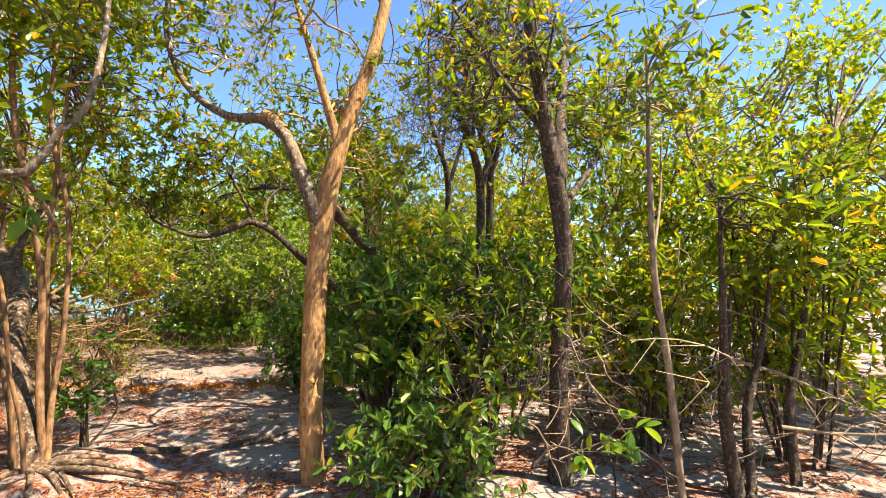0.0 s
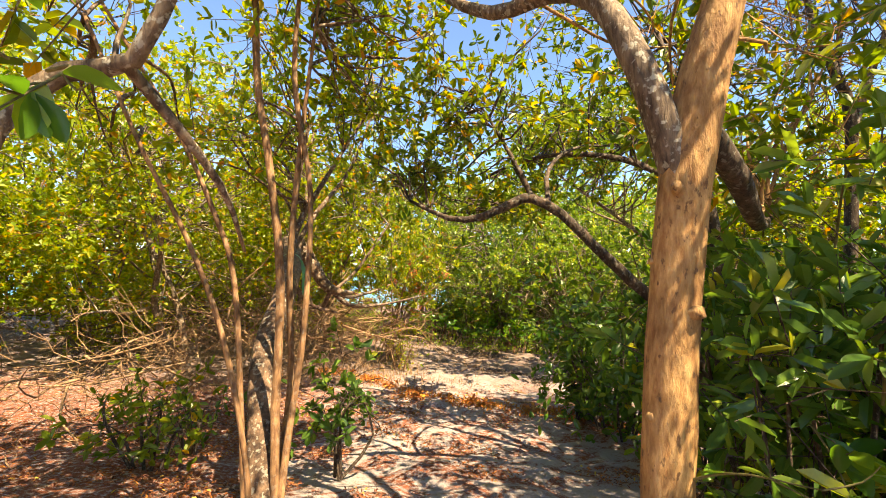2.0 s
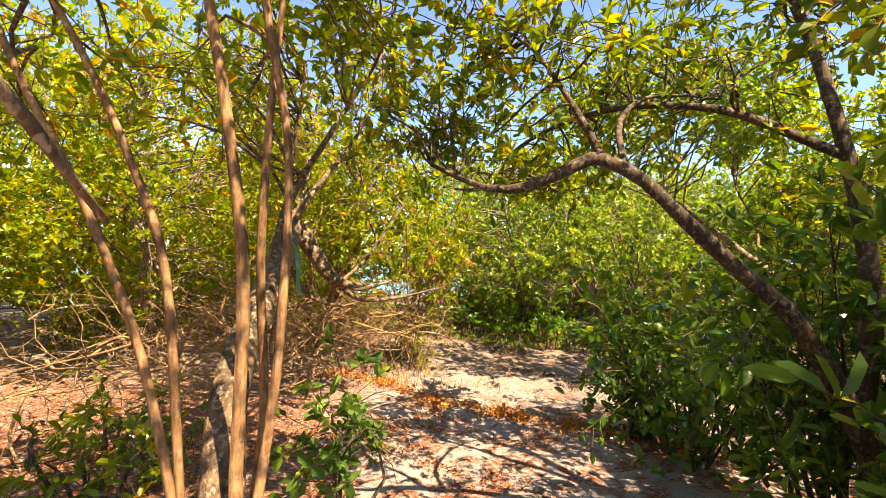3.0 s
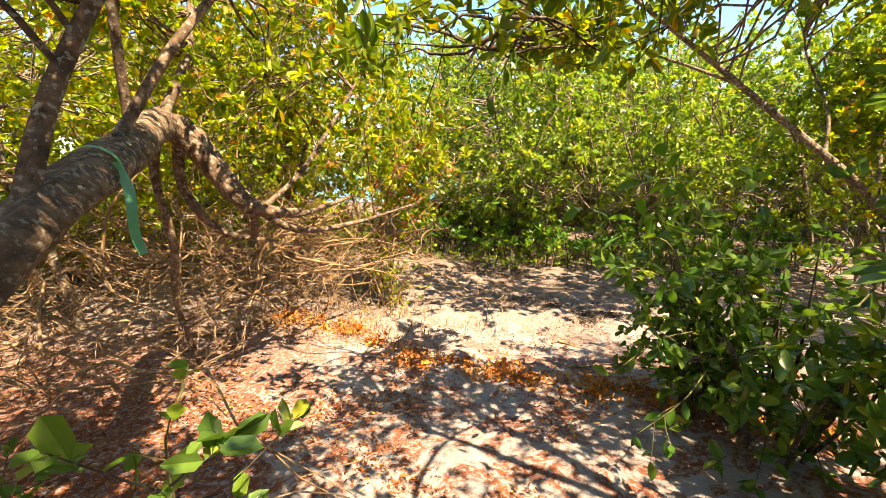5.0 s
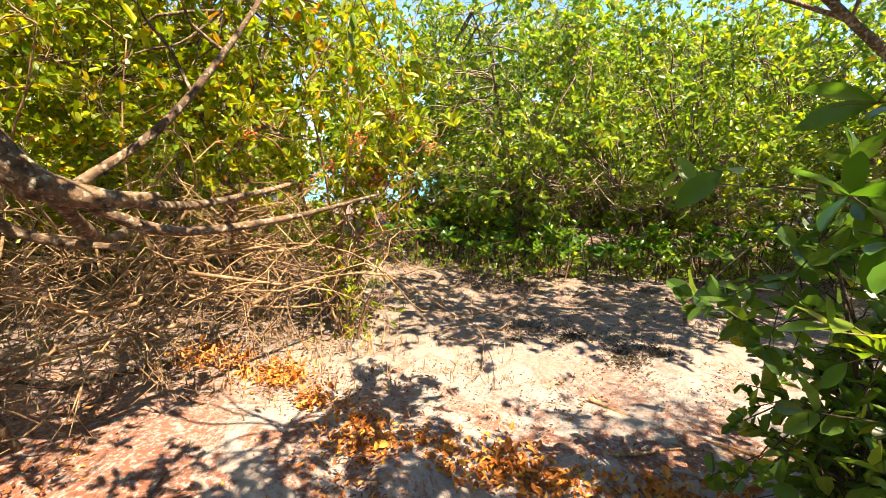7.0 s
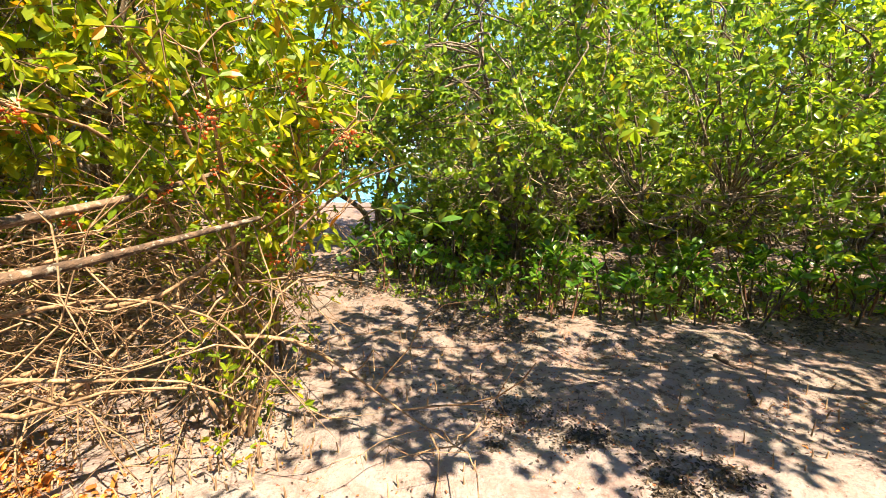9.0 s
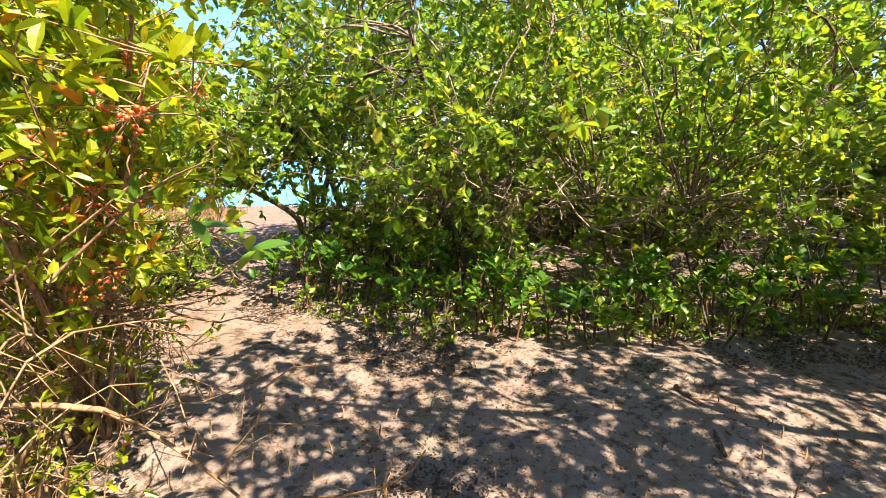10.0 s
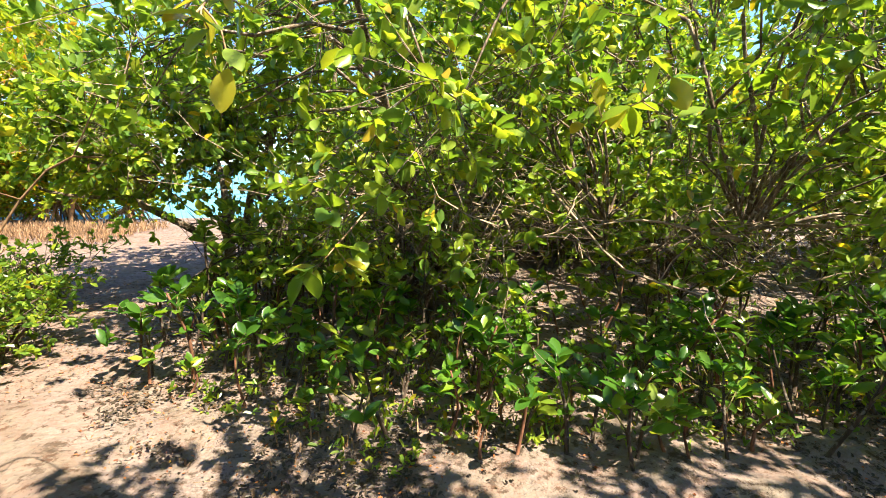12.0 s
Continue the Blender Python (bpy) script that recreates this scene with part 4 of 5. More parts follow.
# ---- dry brushwood ----
def brushwood(name, spot, size, n, seed, label, thick=10, mat=None, droop=0.3, lean=(0, 0, 0), r=0.006, forks=3):
    """A tangle of dry branches: thick ones as parts, the thin ones joined."""
    rng = np.random.default_rng(seed)
    x, y, z = spot
    t = thing(name, (x, y, rest(x, y)), label, "brushwood")
    c, s = np.array(spot), np.array(size)
    paths = []
    for i in range(thick):
        a = c + rng.uniform(-1, 1, 3) * s * np.array((1, 1, 0.5))
        d = unit(rng, 1)[0] * np.array((1, 1, 0.35)) + np.array(lean)
        d /= np.linalg.norm(d)
        L = rng.uniform(0.9, 1.9)
        p = [a]
        for k in range(4):
            d = d + rng.normal(0, 0.22, 3)
            d /= np.linalg.norm(d)
            p.append(p[-1] + d * L / 4)
        p = np.array(p)
        p[:, 2] = np.maximum(p[:, 2], rest(x, y) + 0.03)
        q = spline([(*u, max(0.004, rng.uniform(0.9, 1.2) * 0.014 * (1 - 0.2 * k))) for k, u in enumerate(p)], 0.14)
        b = Buf()
        tube(b, q, 6, 0.04, rng)
        part("branch", b, mat or TWIG_BROWN, t)
        paths.append(q[:, :3])
    allp = np.concatenate(paths) if paths else c[None]
    w = Buf()
    for i in range(n):
        a = allp[rng.integers(len(allp))] if rng.random() < 0.5 else c + np.clip(rng.normal(0, 0.55, 3), -1.1, 1.1) * s
        d = unit(rng, 1)[0] * np.array((1, 1, 0.6)) + np.array(lean)
        L = rng.uniform(0.35, 1.0)
        p = [np.array(a)]
        for k in range(5):
            d = d + rng.normal(0, 0.3, 3) - np.array((0, 0, droop * 0.25))
            d /= np.linalg.norm(d)
            p.append(p[-1] + d * L / 5)
        p = np.array(p)
        p[:, 2] = np.maximum(p[:, 2], rest(x, y) + 0.01)
        rr = r * rng.uniform(0.5, 1.3)
        twigs(w, p[:-1], p[1:], rr * np.linspace(1, 0.6, 5), rr * np.linspace(0.9, 0.4, 5))
        for f in range(forks):
            k = rng.integers(1, 5)
            e = p[k] + (unit(rng, 1)[0] + d) * L * 0.22
            e[2] = max(e[2], rest(x, y) + 0.01)
            twigs(w, p[k:k + 1], e[None], rr * 0.5, rr * 0.25)
    tagged(part("twigwork", w, mat or TWIG_BROWN, t), kind="stuff")
    return t


BW = "tangle of dry brown branches and twigs"
brushwood("brush_tangle", (-1.6, -1.6, 0.75), (0.95, 0.9, 0.55), 240, 81, BW, 14, lean=(0.2, 0.1, 0.05))
brushwood("brush_tangle", (-2.3, -2.6, 0.75), (1.0, 0.8, 0.6), 200, 82, BW, 14)
brushwood("brush_tangle", (-1.6, -0.5, 0.75), (0.6, 0.7, 0.5), 130, 83, BW, 8, lean=(0.3, -0.3, 0.1))
brushwood("brush_tangle", (-3.4, -3.9, 0.5), (1.2, 0.8, 0.5), 150, 98, BW, 10)
brushwood("brush_tangle", (-3.6, -1.2, 0.6), (1.3, 1.2, 0.6), 220, 84, BW, 12)
brushwood("brush_tangle", (-5.4, -2.2, 0.55), (1.6, 1.3, 0.5), 200, 85, "dark tangle of dry branches under the thicket", 14, BARK_DARK)
brushwood("brush_tangle", (-5.6, 0.2, 0.6), (1.5, 1.2, 0.6), 180, 86, "dark tangle of dry branches under the thicket", 10, BARK_DARK)
brushwood("brush_tangle", (-7.4, -3.6, 0.6), (1.4, 1.6, 0.6), 160, 87, "dark tangle of dry branches under the thicket", 10, BARK_DARK)
brushwood("brush_tangle", (2.6, 3.6, 0.7), (1.8, 1.0, 0.5), 220, 88, "dark tangle of mangrove roots in shade", 14, BARK_DARK)
brushwood("brush_tangle", (5.4, 3.2, 0.7), (1.7, 1.0, 0.55), 220, 89, "dark tangle of mangrove roots in shade", 14, BARK_DARK)
brushwood("brush_tangle", (5.0, 0.9, 1.15), (1.4, 0.8, 0.4), 160, 90, "tangle of grey mangrove twigs", 10, TWIG_GREY)
brushwood("brush_tangle", (2.0, 1.9, 1.3), (1.4, 0.7, 0.5), 160, 91, "tangle of grey mangrove twigs", 10, TWIG_GREY)
brushwood("brush_tangle", (0.2, 3.2, 0.8), (0.8, 0.9, 0.5), 120, 97, "dark tangle of mangrove roots in shade", 8, BARK_DARK)
brushwood("brush_tangle", (4.2, -7.6, 0.7), (1.2, 1.3, 0.5), 190, 92, BW, 12, BARK_DARK)
brushwood("brush_tangle", (4.0, -9.2, 1.0), (1.0, 0.9, 0.55), 120, 93, "tangle of bleached dead twigs", 8, TWIG_GREY)
brushwood("brush_tangle", (2.4, -9.0, 1.0), (0.5, 0.5, 0.5), 70, 94, "tangle of bleached dead twigs", 5, TWIG_GREY)
brushwood("brush_tangle", (3.6, -5.0, 0.6), (1.0, 1.0, 0.5), 140, 95, BW, 8, BARK_DARK)
brushwood("brush_tangle", (-4.6, -5.8, 0.35), (1.3, 1.2, 0.3), 110, 96, BW, 8)


# ---- leaves built one by one ----
def leaf_mesh(name, width, mat, cup=0.12, droop=0.18):
    """One leaf, a metre long along y, cupped along the midrib."""
    b = Buf()
    v = []
    for u in (0, 0.09, 0.27, 0.5, 0.74, 0.92, 1.0):
        w = width * (math.sin(math.pi * u ** 1.15) ** 0.7 if 0 < u < 1 else 0.06)
        for q in (-1, 0, 1):
            v.append((q * w * 0.5, u, abs(q) * cup * w - droop * u * u + (0.0 if q else -0.01)))
    b.add(v, [(i * 3 + j, i * 3 + j + 1, i * 3 + j + 4, i * 3 + j + 3) for i in range(6) for j in range(2)])
    ob = part(name, b, mat)
    me = ob.data
    bpy.data.objects.remove(ob)
    return me


SHEET = {"bright": leaf_mesh("leaf", 0.46, SPRIG_BRIGHT), "dark": leaf_mesh("leaf", 0.5, SPRIG_DARK), "olive": leaf_mesh("leaf", 0.42, SPRIG_OLIVE), "yellow": leaf_mesh("leaf", 0.62, SPRIG_YELLOW), "slim": leaf_mesh("leaf", 0.34, SPRIG_OLIVE)}


def leaf(parent, base, way, length, sheet, rng, up=0.7):
    ob = new("leaf", SHEET[sheet])
    ob.parent = parent
    y = Vector(way).normalized()
    z = Vector((rng.normal(0, 0.35), rng.normal(0, 0.35), up))
    x = y.cross(z).normalized()
    z = x.cross(y)
    o = Vector(base) - Vector(parent["spot"])
    m = Matrix((x, y, z)).transposed().to_4x4()
    ob.matrix_local = Matrix.Translation(o) @ m @ Matrix.Scale(length * rng.uniform(0.75, 1.2), 4)


def sprig(start, end, n, sheet, length, seed, label, mat=None, hang=0.0, r=0.005, ends=3, name="leafy_sprig"):
    """A leafy twig from start to end, ends side shoots, with n leaves that can be told apart."""
    rng = np.random.default_rng(seed)
    t = thing(name, start, label, "branch")
    a, e = np.array(start, float), np.array(end, float)
    m = (a + e) / 2 + rng.normal(0, 0.04, 3) + np.array((0, 0, 0.05))
    main = spline([(*a, r), (*m, r * 0.8), (*e, r * 0.35)], 0.06)
    b = Buf()
    tube(b, main, 6)
    shoots = [(main, part("twig", b, mat or STEM_GREEN, t))]
    for k in range(ends):
        o = main[rng.integers(len(main) // 3, len(main))][:3]
        q = o + (unit(rng, 1)[0] * 0.6 + (e - a) / np.linalg.norm(e - a) * 0.6 - np.array((0, 0, hang))) * rng.uniform(0.10, 0.22)
        s = spline([(*o, r * 0.55), (*((o + q) / 2 + rng.normal(0, 0.01, 3)), r * 0.45), (*q, r * 0.3)], 0.05)
        b = Buf()
        tube(b, s, 5)
        shoots.append((s, part("twig", b, mat or STEM_GREEN, t)))
    for k in range(n):
        s, twig = shoots[rng.integers(len(shoots))]
        i = int(len(s) * min(0.999, rng.random() ** 0.4))
        d = s[-1][:3] - s[0][:3]
        d /= np.linalg.norm(d) + 1e-6
        leaf(twig, s[i][:3], d * 0.5 + unit(rng, 1)[0] * 0.9 - np.array((0, 0, hang)), length, sheet, rng)
    return t


def sapling(h, n, seed, sheet="dark", length=0.1, rosettes=3, joined=False):
    """A mangrove seedling: a bare stem, forked near the top, with whorls of upright leaves."""
    rng = np.random.default_rng(seed)
    t = thing("mangrove_sapling", (0, 0, 0), "mangrove sapling with a bare reddish stem and whorled leaves", "sapling", "mangrove saplings on the flat")
    bend = rng.normal(0, 0.06, 2)
    top = np.array((bend[0], bend[1], h * 0.8))
    s = spline([(0, 0, -0.02, 0.011), (*(top * 0.5 + np.array((*rng.normal(0, 0.025, 2), 0))), 0.009), (*top, 0.005)], 0.08)
    b = Buf()
    tube(b, s, 6)
    tips = [(top, part("stem", b, BARK_DARK if seed % 2 else STEM_RED, t))]
    for k in range(rosettes - 1):
        o = s[int(len(s) * rng.uniform(0.45, 0.8))][:3]
        q = o + np.array((*rng.normal(0, 0.1, 2), rng.uniform(0.08, 0.2)))
        b = Buf()
        tube(b, spline([(*o, 0.005), (*((o + q) / 2), 0.0045), (*q, 0.003)], 0.06), 5)
        tips.append((q, part("shoot", b, STEM_GREEN, t)))
    if joined:
        b = Buf()
        for q, shoot in tips:
            m = n // len(tips)
            blades(b, np.repeat(q[None], m, 0) - np.array((0, 0, 1)) * rng.uniform(0, 0.06, (m, 1)), unit(rng, m) * np.array((1, 1, 0.3)) + np.array((0, 0, 0.55)), length, length * 0.5, rng)
        part("crown", b, LEAF_MANGROVE, t, smooth=False)
        return t
    for k in range(n):
        q, shoot = tips[k % len(tips)]
        a = k * 2.4 + rng.uniform(0, 0.5)
        leaf(shoot, q - np.array((0, 0, rng.uniform(0, 0.07))), (math.cos(a), math.sin(a), rng.uniform(0.1, 1.4)), length, sheet, rng)
    return t


def build_saplings():
    rng = np.random.default_rng(5)
    # half the near kinds get brighter leaves: sunlight put into their colour
    near = [sapling(0.52, 18, 1), sapling(0.42, 15, 2, "bright"), sapling(0.6, 21, 3, rosettes=4), sapling(0.3, 12, 4, "bright", rosettes=2), sapling(0.46, 17, 5, "bright", 0.11), sapling(0.68, 20, 6, rosettes=4)]
    deep = [sapling(0.5, 27, 7, joined=True), sapling(0.66, 36, 8, rosettes=4, joined=True), sapling(0.8, 40, 9, rosettes=5, joined=True)]
    spots = []
    while len(spots) < 255:
        x, y = rng.uniform(-0.7, 6.4), rng.uniform(-0.2, 4.0)
        front = 0.1 + 0.2 * math.sin(x * 1.7) + 0.9 * max(0, 0.9 - x) - (0.1 * max(0, x - 2.5))
        if y < front or rng.random() < (0.22 if x < 2.2 else 0.42) * (y - front) or min([9] + [math.hypot(x - a, y - c) for a, c in spots]) < 0.11:
            continue
        spots.append((x, y))
    spots.sort(key=lambda p: p[1] + 0.15 * p[0])
    for i, (x, y) in enumerate(spots):
        j, kinds = (i, near) if i < 160 else (i - 160, deep)
        k = kinds[j % len(kinds)]
        m = pose(x, y, rest(x, y), rng.normal(0, 6), rng.normal(0, 6), rng.uniform(0, 360)) @ Matrix.Scale(rng.uniform(0.8, 1.25), 4)
        if j < len(kinds):
            k.matrix_basis = m
        else:
            copy_thing(k, m)


build_saplings()
sprig((0.10, -1.75, 1.25), (0.50, -2.12, 1.30), 11, "bright", 0.085, 101, "leafy sprig with bright green oval leaves", r=0.004)
sprig((-0.25, -1.9, 1.15), (0.38, -2.05, 1.55), 4, "bright", 0.08, 102, "long reddish bare twig with few leaves", TWIG_BROWN, r=0.006, ends=2)
sprig((1.4, -4.5, 1.15), (0.92, -4.75, 1.45), 14, "dark", 0.10, 103, "shrub sprig with broad glossy leaves")
sprig((1.5, -4.45, 1.0), (1.1, -4.95, 1.2), 16, "dark", 0.10, 104, "shrub sprig with broad glossy leaves")
sprig((1.6, -4.4, 1.3), (1.35, -4.5, 1.62), 14, "bright", 0.10, 105, "shrub sprig with broad pale green leaves")
sprig((1.5, -4.5, 0.8), (0.95, -4.7, 0.62), 16, "dark", 0.09, 106, "shrub sprig with broad glossy leaves", hang=0.3)
sprig((1.55, -4.6, 0.6), (1.05, -4.85, 0.35), 14, "dark", 0.09, 107, "shrub sprig with broad glossy leaves", hang=0.3)
sprig((1.5, -4.42, 1.36), (0.78, -4.54, 1.52), 12, "bright", 0.10, 135, "shrub sprig with broad glossy pale green leaves", r=0.004)
sprig((1.5, -4.45, 1.45), (1.03, -4.52, 1.68), 9, "bright", 0.125, 136, "shrub sprig with broad glossy pale green leaves", r=0.004)
sprig((1.45, -4.45, 1.0), (1.10, -4.56, 1.22), 12, "bright", 0.085, 137, "shrub sprig with broad glossy pale green leaves", r=0.004)
sprig((0.42, -4.3, 2.62), (0.28, -4.02, 2.12), 9, "olive", 0.10, 108, "hanging sprig of broad backlit leaves", BARK_DARK, 0.8)
sprig((0.05, -4.1, 2.6), (-0.10, -3.72, 2.15), 8, "olive", 0.09, 109, "hanging sprig of broad backlit leaves", BARK_DARK, 0.8)
sprig((0.7, -4.7, 2.7), (0.95, -4.4, 2.42), 10, "olive", 0.10, 110, "hanging sprig of broad backlit leaves", BARK_DARK, 0.5)
sprig((-0.4, -5.3, 2.7), (-0.25, -5.0, 2.35), 10, "olive", 0.10, 111, "hanging sprig of broad backlit leaves", BARK_DARK, 0.6)
sprig((-0.80, -5.80, 0.75), (-0.78, -5.76, 1.08), 8, "dark", 0.10, 112, "upright sprig with dark leathery leaves")
sprig((-0.80, -8.45, 2.2), (-0.52, -8.82, 1.98), 9, "dark", 0.10, 113, "sprig with large dark leaves hanging from the limb", hang=0.3)
sprig((-0.95, -8.4, 2.25), (-0.85, -8.75, 2.25), 10, "dark", 0.10, 114, "sprig with large dark leaves hanging from the limb", hang=0.2)
sprig((1.95, -9.45, 0.7), (2.12, -9.75, 0.98), 20, "bright", 0.115, 115, "low sprig with bright green leaves", TWIG_GREY)
sprig((1.75, -9.45, 0.7), (1.8, -9.75, 0.85), 8, "bright", 0.09, 116, "low sprig with bright green leaves", TWIG_GREY)
sprig((1.0, 0.35, 1.3), (0.80, -0.1, 1.10), 15, "yellow", 0.125, 117, "mangrove sprig with yellowing leaves", TWIG_BROWN, 0.2)
sprig((2.2, 0.5, 1.6), (2.2, -0.02, 1.83), 16, "yellow", 0.13, 118, "mangrove sprig with yellowing leaves", TWIG_BROWN, 0.2)
sprig((3.1, 0.5, 1.9), (3.1, 0.05, 1.95), 15, "yellow", 0.12, 119, "mangrove sprig with yellowing leaves", TWIG_BROWN, 0.2)
sprig((0.75, -0.4, 2.05), (0.68, -0.9, 1.78), 14, "yellow", 0.085, 120, "mangrove sprig with yellowing leaves", TWIG_BROWN, 0.2)
sprig((0.95, -7.85, 1.0), (1.12, -8.35, 1.25), 9, "bright", 0.10, 121, "shrub sprig with pale green leaves")
sprig((1.5, -8.1, 1.4), (1.3, -8.5, 1.75), 12, "slim", 0.11, 122, "shrub sprig with long olive leaves")
sprig((1.7, -7.7, 1.9), (1.5, -8.1, 2.2), 12, "slim", 0.11, 123, "shrub sprig with long olive leaves")
sprig((2.2, -8.9, 1.2), (1.75, -9.15, 1.5), 16, "slim", 0.13, 124, "shrub sprig with long olive leaves")
sprig((2.3, -8.7, 0.8), (1.7, -9.0, 1.0), 16, "slim", 0.13, 125, "shrub sprig with long olive leaves")
sprig((2.0, -8.5, 0.5), (1.5, -8.9, 0.65), 14, "dark", 0.11, 126, "shrub sprig with dark leaves")
sprig((2.2, -8.6, 1.6), (1.75, -8.8, 1.95), 14, "slim", 0.13, 127, "shrub sprig with long olive leaves")
sprig((1.45, -7.6, 1.4), (1.35, -8.2, 1.1), 14, "dark", 0.12, 128, "shrub sprig with dark leaves")
sprig((1.9, -7.0, 2.0), (1.55, -7.4, 2.3), 14, "slim", 0.13, 129, "shrub sprig with long olive leaves")
sprig((1.6, -6.3, 1.6), (1.2, -6.6, 1.3), 16, "dark", 0.11, 130, "shrub sprig with dark leaves")
sprig((1.8, -5.6, 1.9), (1.3, -6.0, 1.7), 16, "olive", 0.11, 131, "sprig of broad backlit leaves")
sprig((1.9, -5.2, 1.4), (1.4, -5.5, 1.2), 16, "olive", 0.11, 132, "sprig of broad backlit leaves")
sprig((-1.3, -8.3, 2.5), (-0.75, -8.75, 2.35), 12, "olive", 0.11, 133, "sprig of broad backlit leaves")
sprig((-1.25, -8.6, 1.9), (-0.95, -8.95, 1.85), 10, "dark", 0.11, 134, "sprig with large dark leaves")


# ---- berry bush over the path ----
def berry_bush():
    rng = np.random.default_rng(17)
    x, y = -0.9, -0.9
    t = thing("berry_bush", (x, y, rest(x, y)), "arching bush with yellow-green leaves and red berries", "bush")
    anchors, crown, wood, fruit = [], Buf(), Buf(), Buf()
    for e in ((0.15, -1.95, 1.75), (-0.35, -2.3, 1.95), (-0.15, -1.2, 2.0), (-0.8, -2.2, 2.2), (0.0, -1.6, 2.4), (-0.2, -0.6, 2.3), (-1.2, -2.3, 1.8), (-0.5, -1.7, 1.5)):
        e = np.array(e)
        m = np.array((x, y, 0)) * 0.5 + e * 0.5 + np.array((0, 0, 0.5)) + rng.normal(0, 0.06, 3)
        s = spline([(x + rng.normal(0, 0.1), y + rng.normal(0, 0.1), 0.0, 0.016), (*m, 0.012), (*e, 0.004)], 0.15)
        b = Buf()
        tube(b, s, 6)
        part("stem", b, TWIG_BROWN, t)
        anchors.append(s[len(s) // 2:])
    anchors = np.concatenate(anchors)
    clumps = anchors[rng.integers(0, len(anchors), 75)][:, :3] + rng.normal(0, 0.15, (75, 3))
    foliage(rng, anchors, clumps, 6, 7, 0.085, 0.034, wood, crown, 0.16, corridor, 0.006, fine=True)
    for c in clumps[::4] + np.array((0.05, -0.12, -0.04)):
        q = c + rng.normal(0, 0.038, (26, 3)) * np.array((1, 1, 0.8))
        twigs(wood, np.repeat(c[None], 26, 0), q, 0.0012, 0.0008)
        for p in q:
            v = [p + 0.0058 * np.array(d) for d in ((i, j, k) for i in (-1, 1) for j in (-1, 1) for k in (-1, 1))]
            fruit.add(v, [(0, 1, 3, 2), (4, 6, 7, 5), (0, 4, 5, 1), (2, 3, 7, 6), (0, 2, 6, 4), (1, 5, 7, 3)])
    tagged(part("twigwork", wood, TWIG_BROWN, t), kind="stuff")
    part("crown", crown, LEAF_YELLOW, t, smooth=False)
    tagged(part("fruit", fruit, BERRY, t, "clusters of small red berries"), kind="stuff")


berry_bush()


# ---- ribbon, roots, sticks ----
def ribbon():
    c, ax = np.array((-1.365, -5.18, 1.765)), np.array((-0.29, 0.91, 0.26))
    ax = ax / np.linalg.norm(ax)
    t = thing("ribbon", tuple(c), "green plastic ribbon tied round the leaning trunk", "ribbon")
    b, d = Buf(), Buf()
    s = np.cross(ax, (0, 0, 1))
    s = s / np.linalg.norm(s)
    u = np.cross(s, ax)
    v = []
    for a in np.linspace(0, 2 * math.pi, 17):
        p = c + 0.098 * (math.cos(a) * s + math.sin(a) * u)
        v += [p - ax * 0.012, p + ax * 0.012]
    b.add(v, [(2 * i, 2 * i + 1, 2 * i + 3, 2 * i + 2) for i in range(16)])
    part("loop", b, RIBBON, t)
    v = []
    for i in range(13):
        k = i / 12
        p = c + np.array((0.10 + 0.015 * math.sin(k * 5) + 0.08 * k, -0.03 + 0.01 * math.sin(k * 7), 0.03 - 0.37 * k))
        w = np.array((math.cos(0.3 + 0.9 * k), math.sin(0.3 + 0.9 * k), 0.1)) * 0.019
        v += [p - w, p + w]
    d.add(v, [(2 * i, 2 * i + 1, 2 * i + 3, 2 * i + 2) for i in range(12)])
    part("tail", d, RIBBON, t)


ribbon()


def stick(points, mat, label, name="fallen_stick", seed=1, fork=True, category="stick"):
    rng = np.random.default_rng(seed)
    t = thing(name, points[0][:3], label, category)
    c = spline(points, 0.08)
    b = Buf()
    tube(b, c, 8, 0.06, rng)
    part("stem", b, mat, t)
    if fork:
        k = c[len(c) // 2]
        e = k[:3] + (c[-1][:3] - c[0][:3]) * 0.25 + np.array((*rng.normal(0, 0.06, 2), 0.03))
        b = Buf()
        tube(b, spline([(*k[:3], k[3] * 0.6), (*((k[:3] + e) / 2 + rng.normal(0, 0.01, 3)), k[3] * 0.5), (*e, k[3] * 0.25)], 0.08), 6)
        part("side_twig", b, mat, t)
    return t


def lying(pts, r, lift=0.6):
    return [(x, y, rest(x, y) + r * lift, r * (1 - 0.35 * i / max(1, len(pts) - 1))) for i, (x, y) in enumerate(pts)]


stick(lying([(1.18, -2.78), (1.40, -3.05), (1.63, -3.2), (2.15, -3.52)], 0.016), TWIG_BROWN, "brown stick lying on the sand", seed=2)
stick(lying([(0.85, -3.33), (1.2, -3.36), (1.55, -3.30), (1.9, -3.42)], 0.012), TWIG_BROWN, "brown stick lying on the sand", seed=3)
stick(lying([(0.33, -3.3), (0.45, -3.4), (0.56, -3.45)], 0.007), BARK_DARK, "thin dark twig lying on the sand", seed=4, fork=False)
stick(lying([(2.74, -0.62), (2.76, -0.9), (2.66, -1.15), (2.58, -1.35)], 0.022), BARK_DARK, "dark weathered driftwood on the flat", "driftwood", 5)
stick(lying([(-0.2, -6.9), (0.2, -6.95), (0.6, -7.0), (1.04, -6.9)], 0.032), BARK_DARK, "fallen dark branch across the sand", "fallen_branch", 6)
stick(lying([(-1.9, -2.2), (-2.3, -2.6), (-2.9, -2.6)], 0.03), BARK_DARK, "fallen dark branch at the thicket's edge", "fallen_branch", 7)
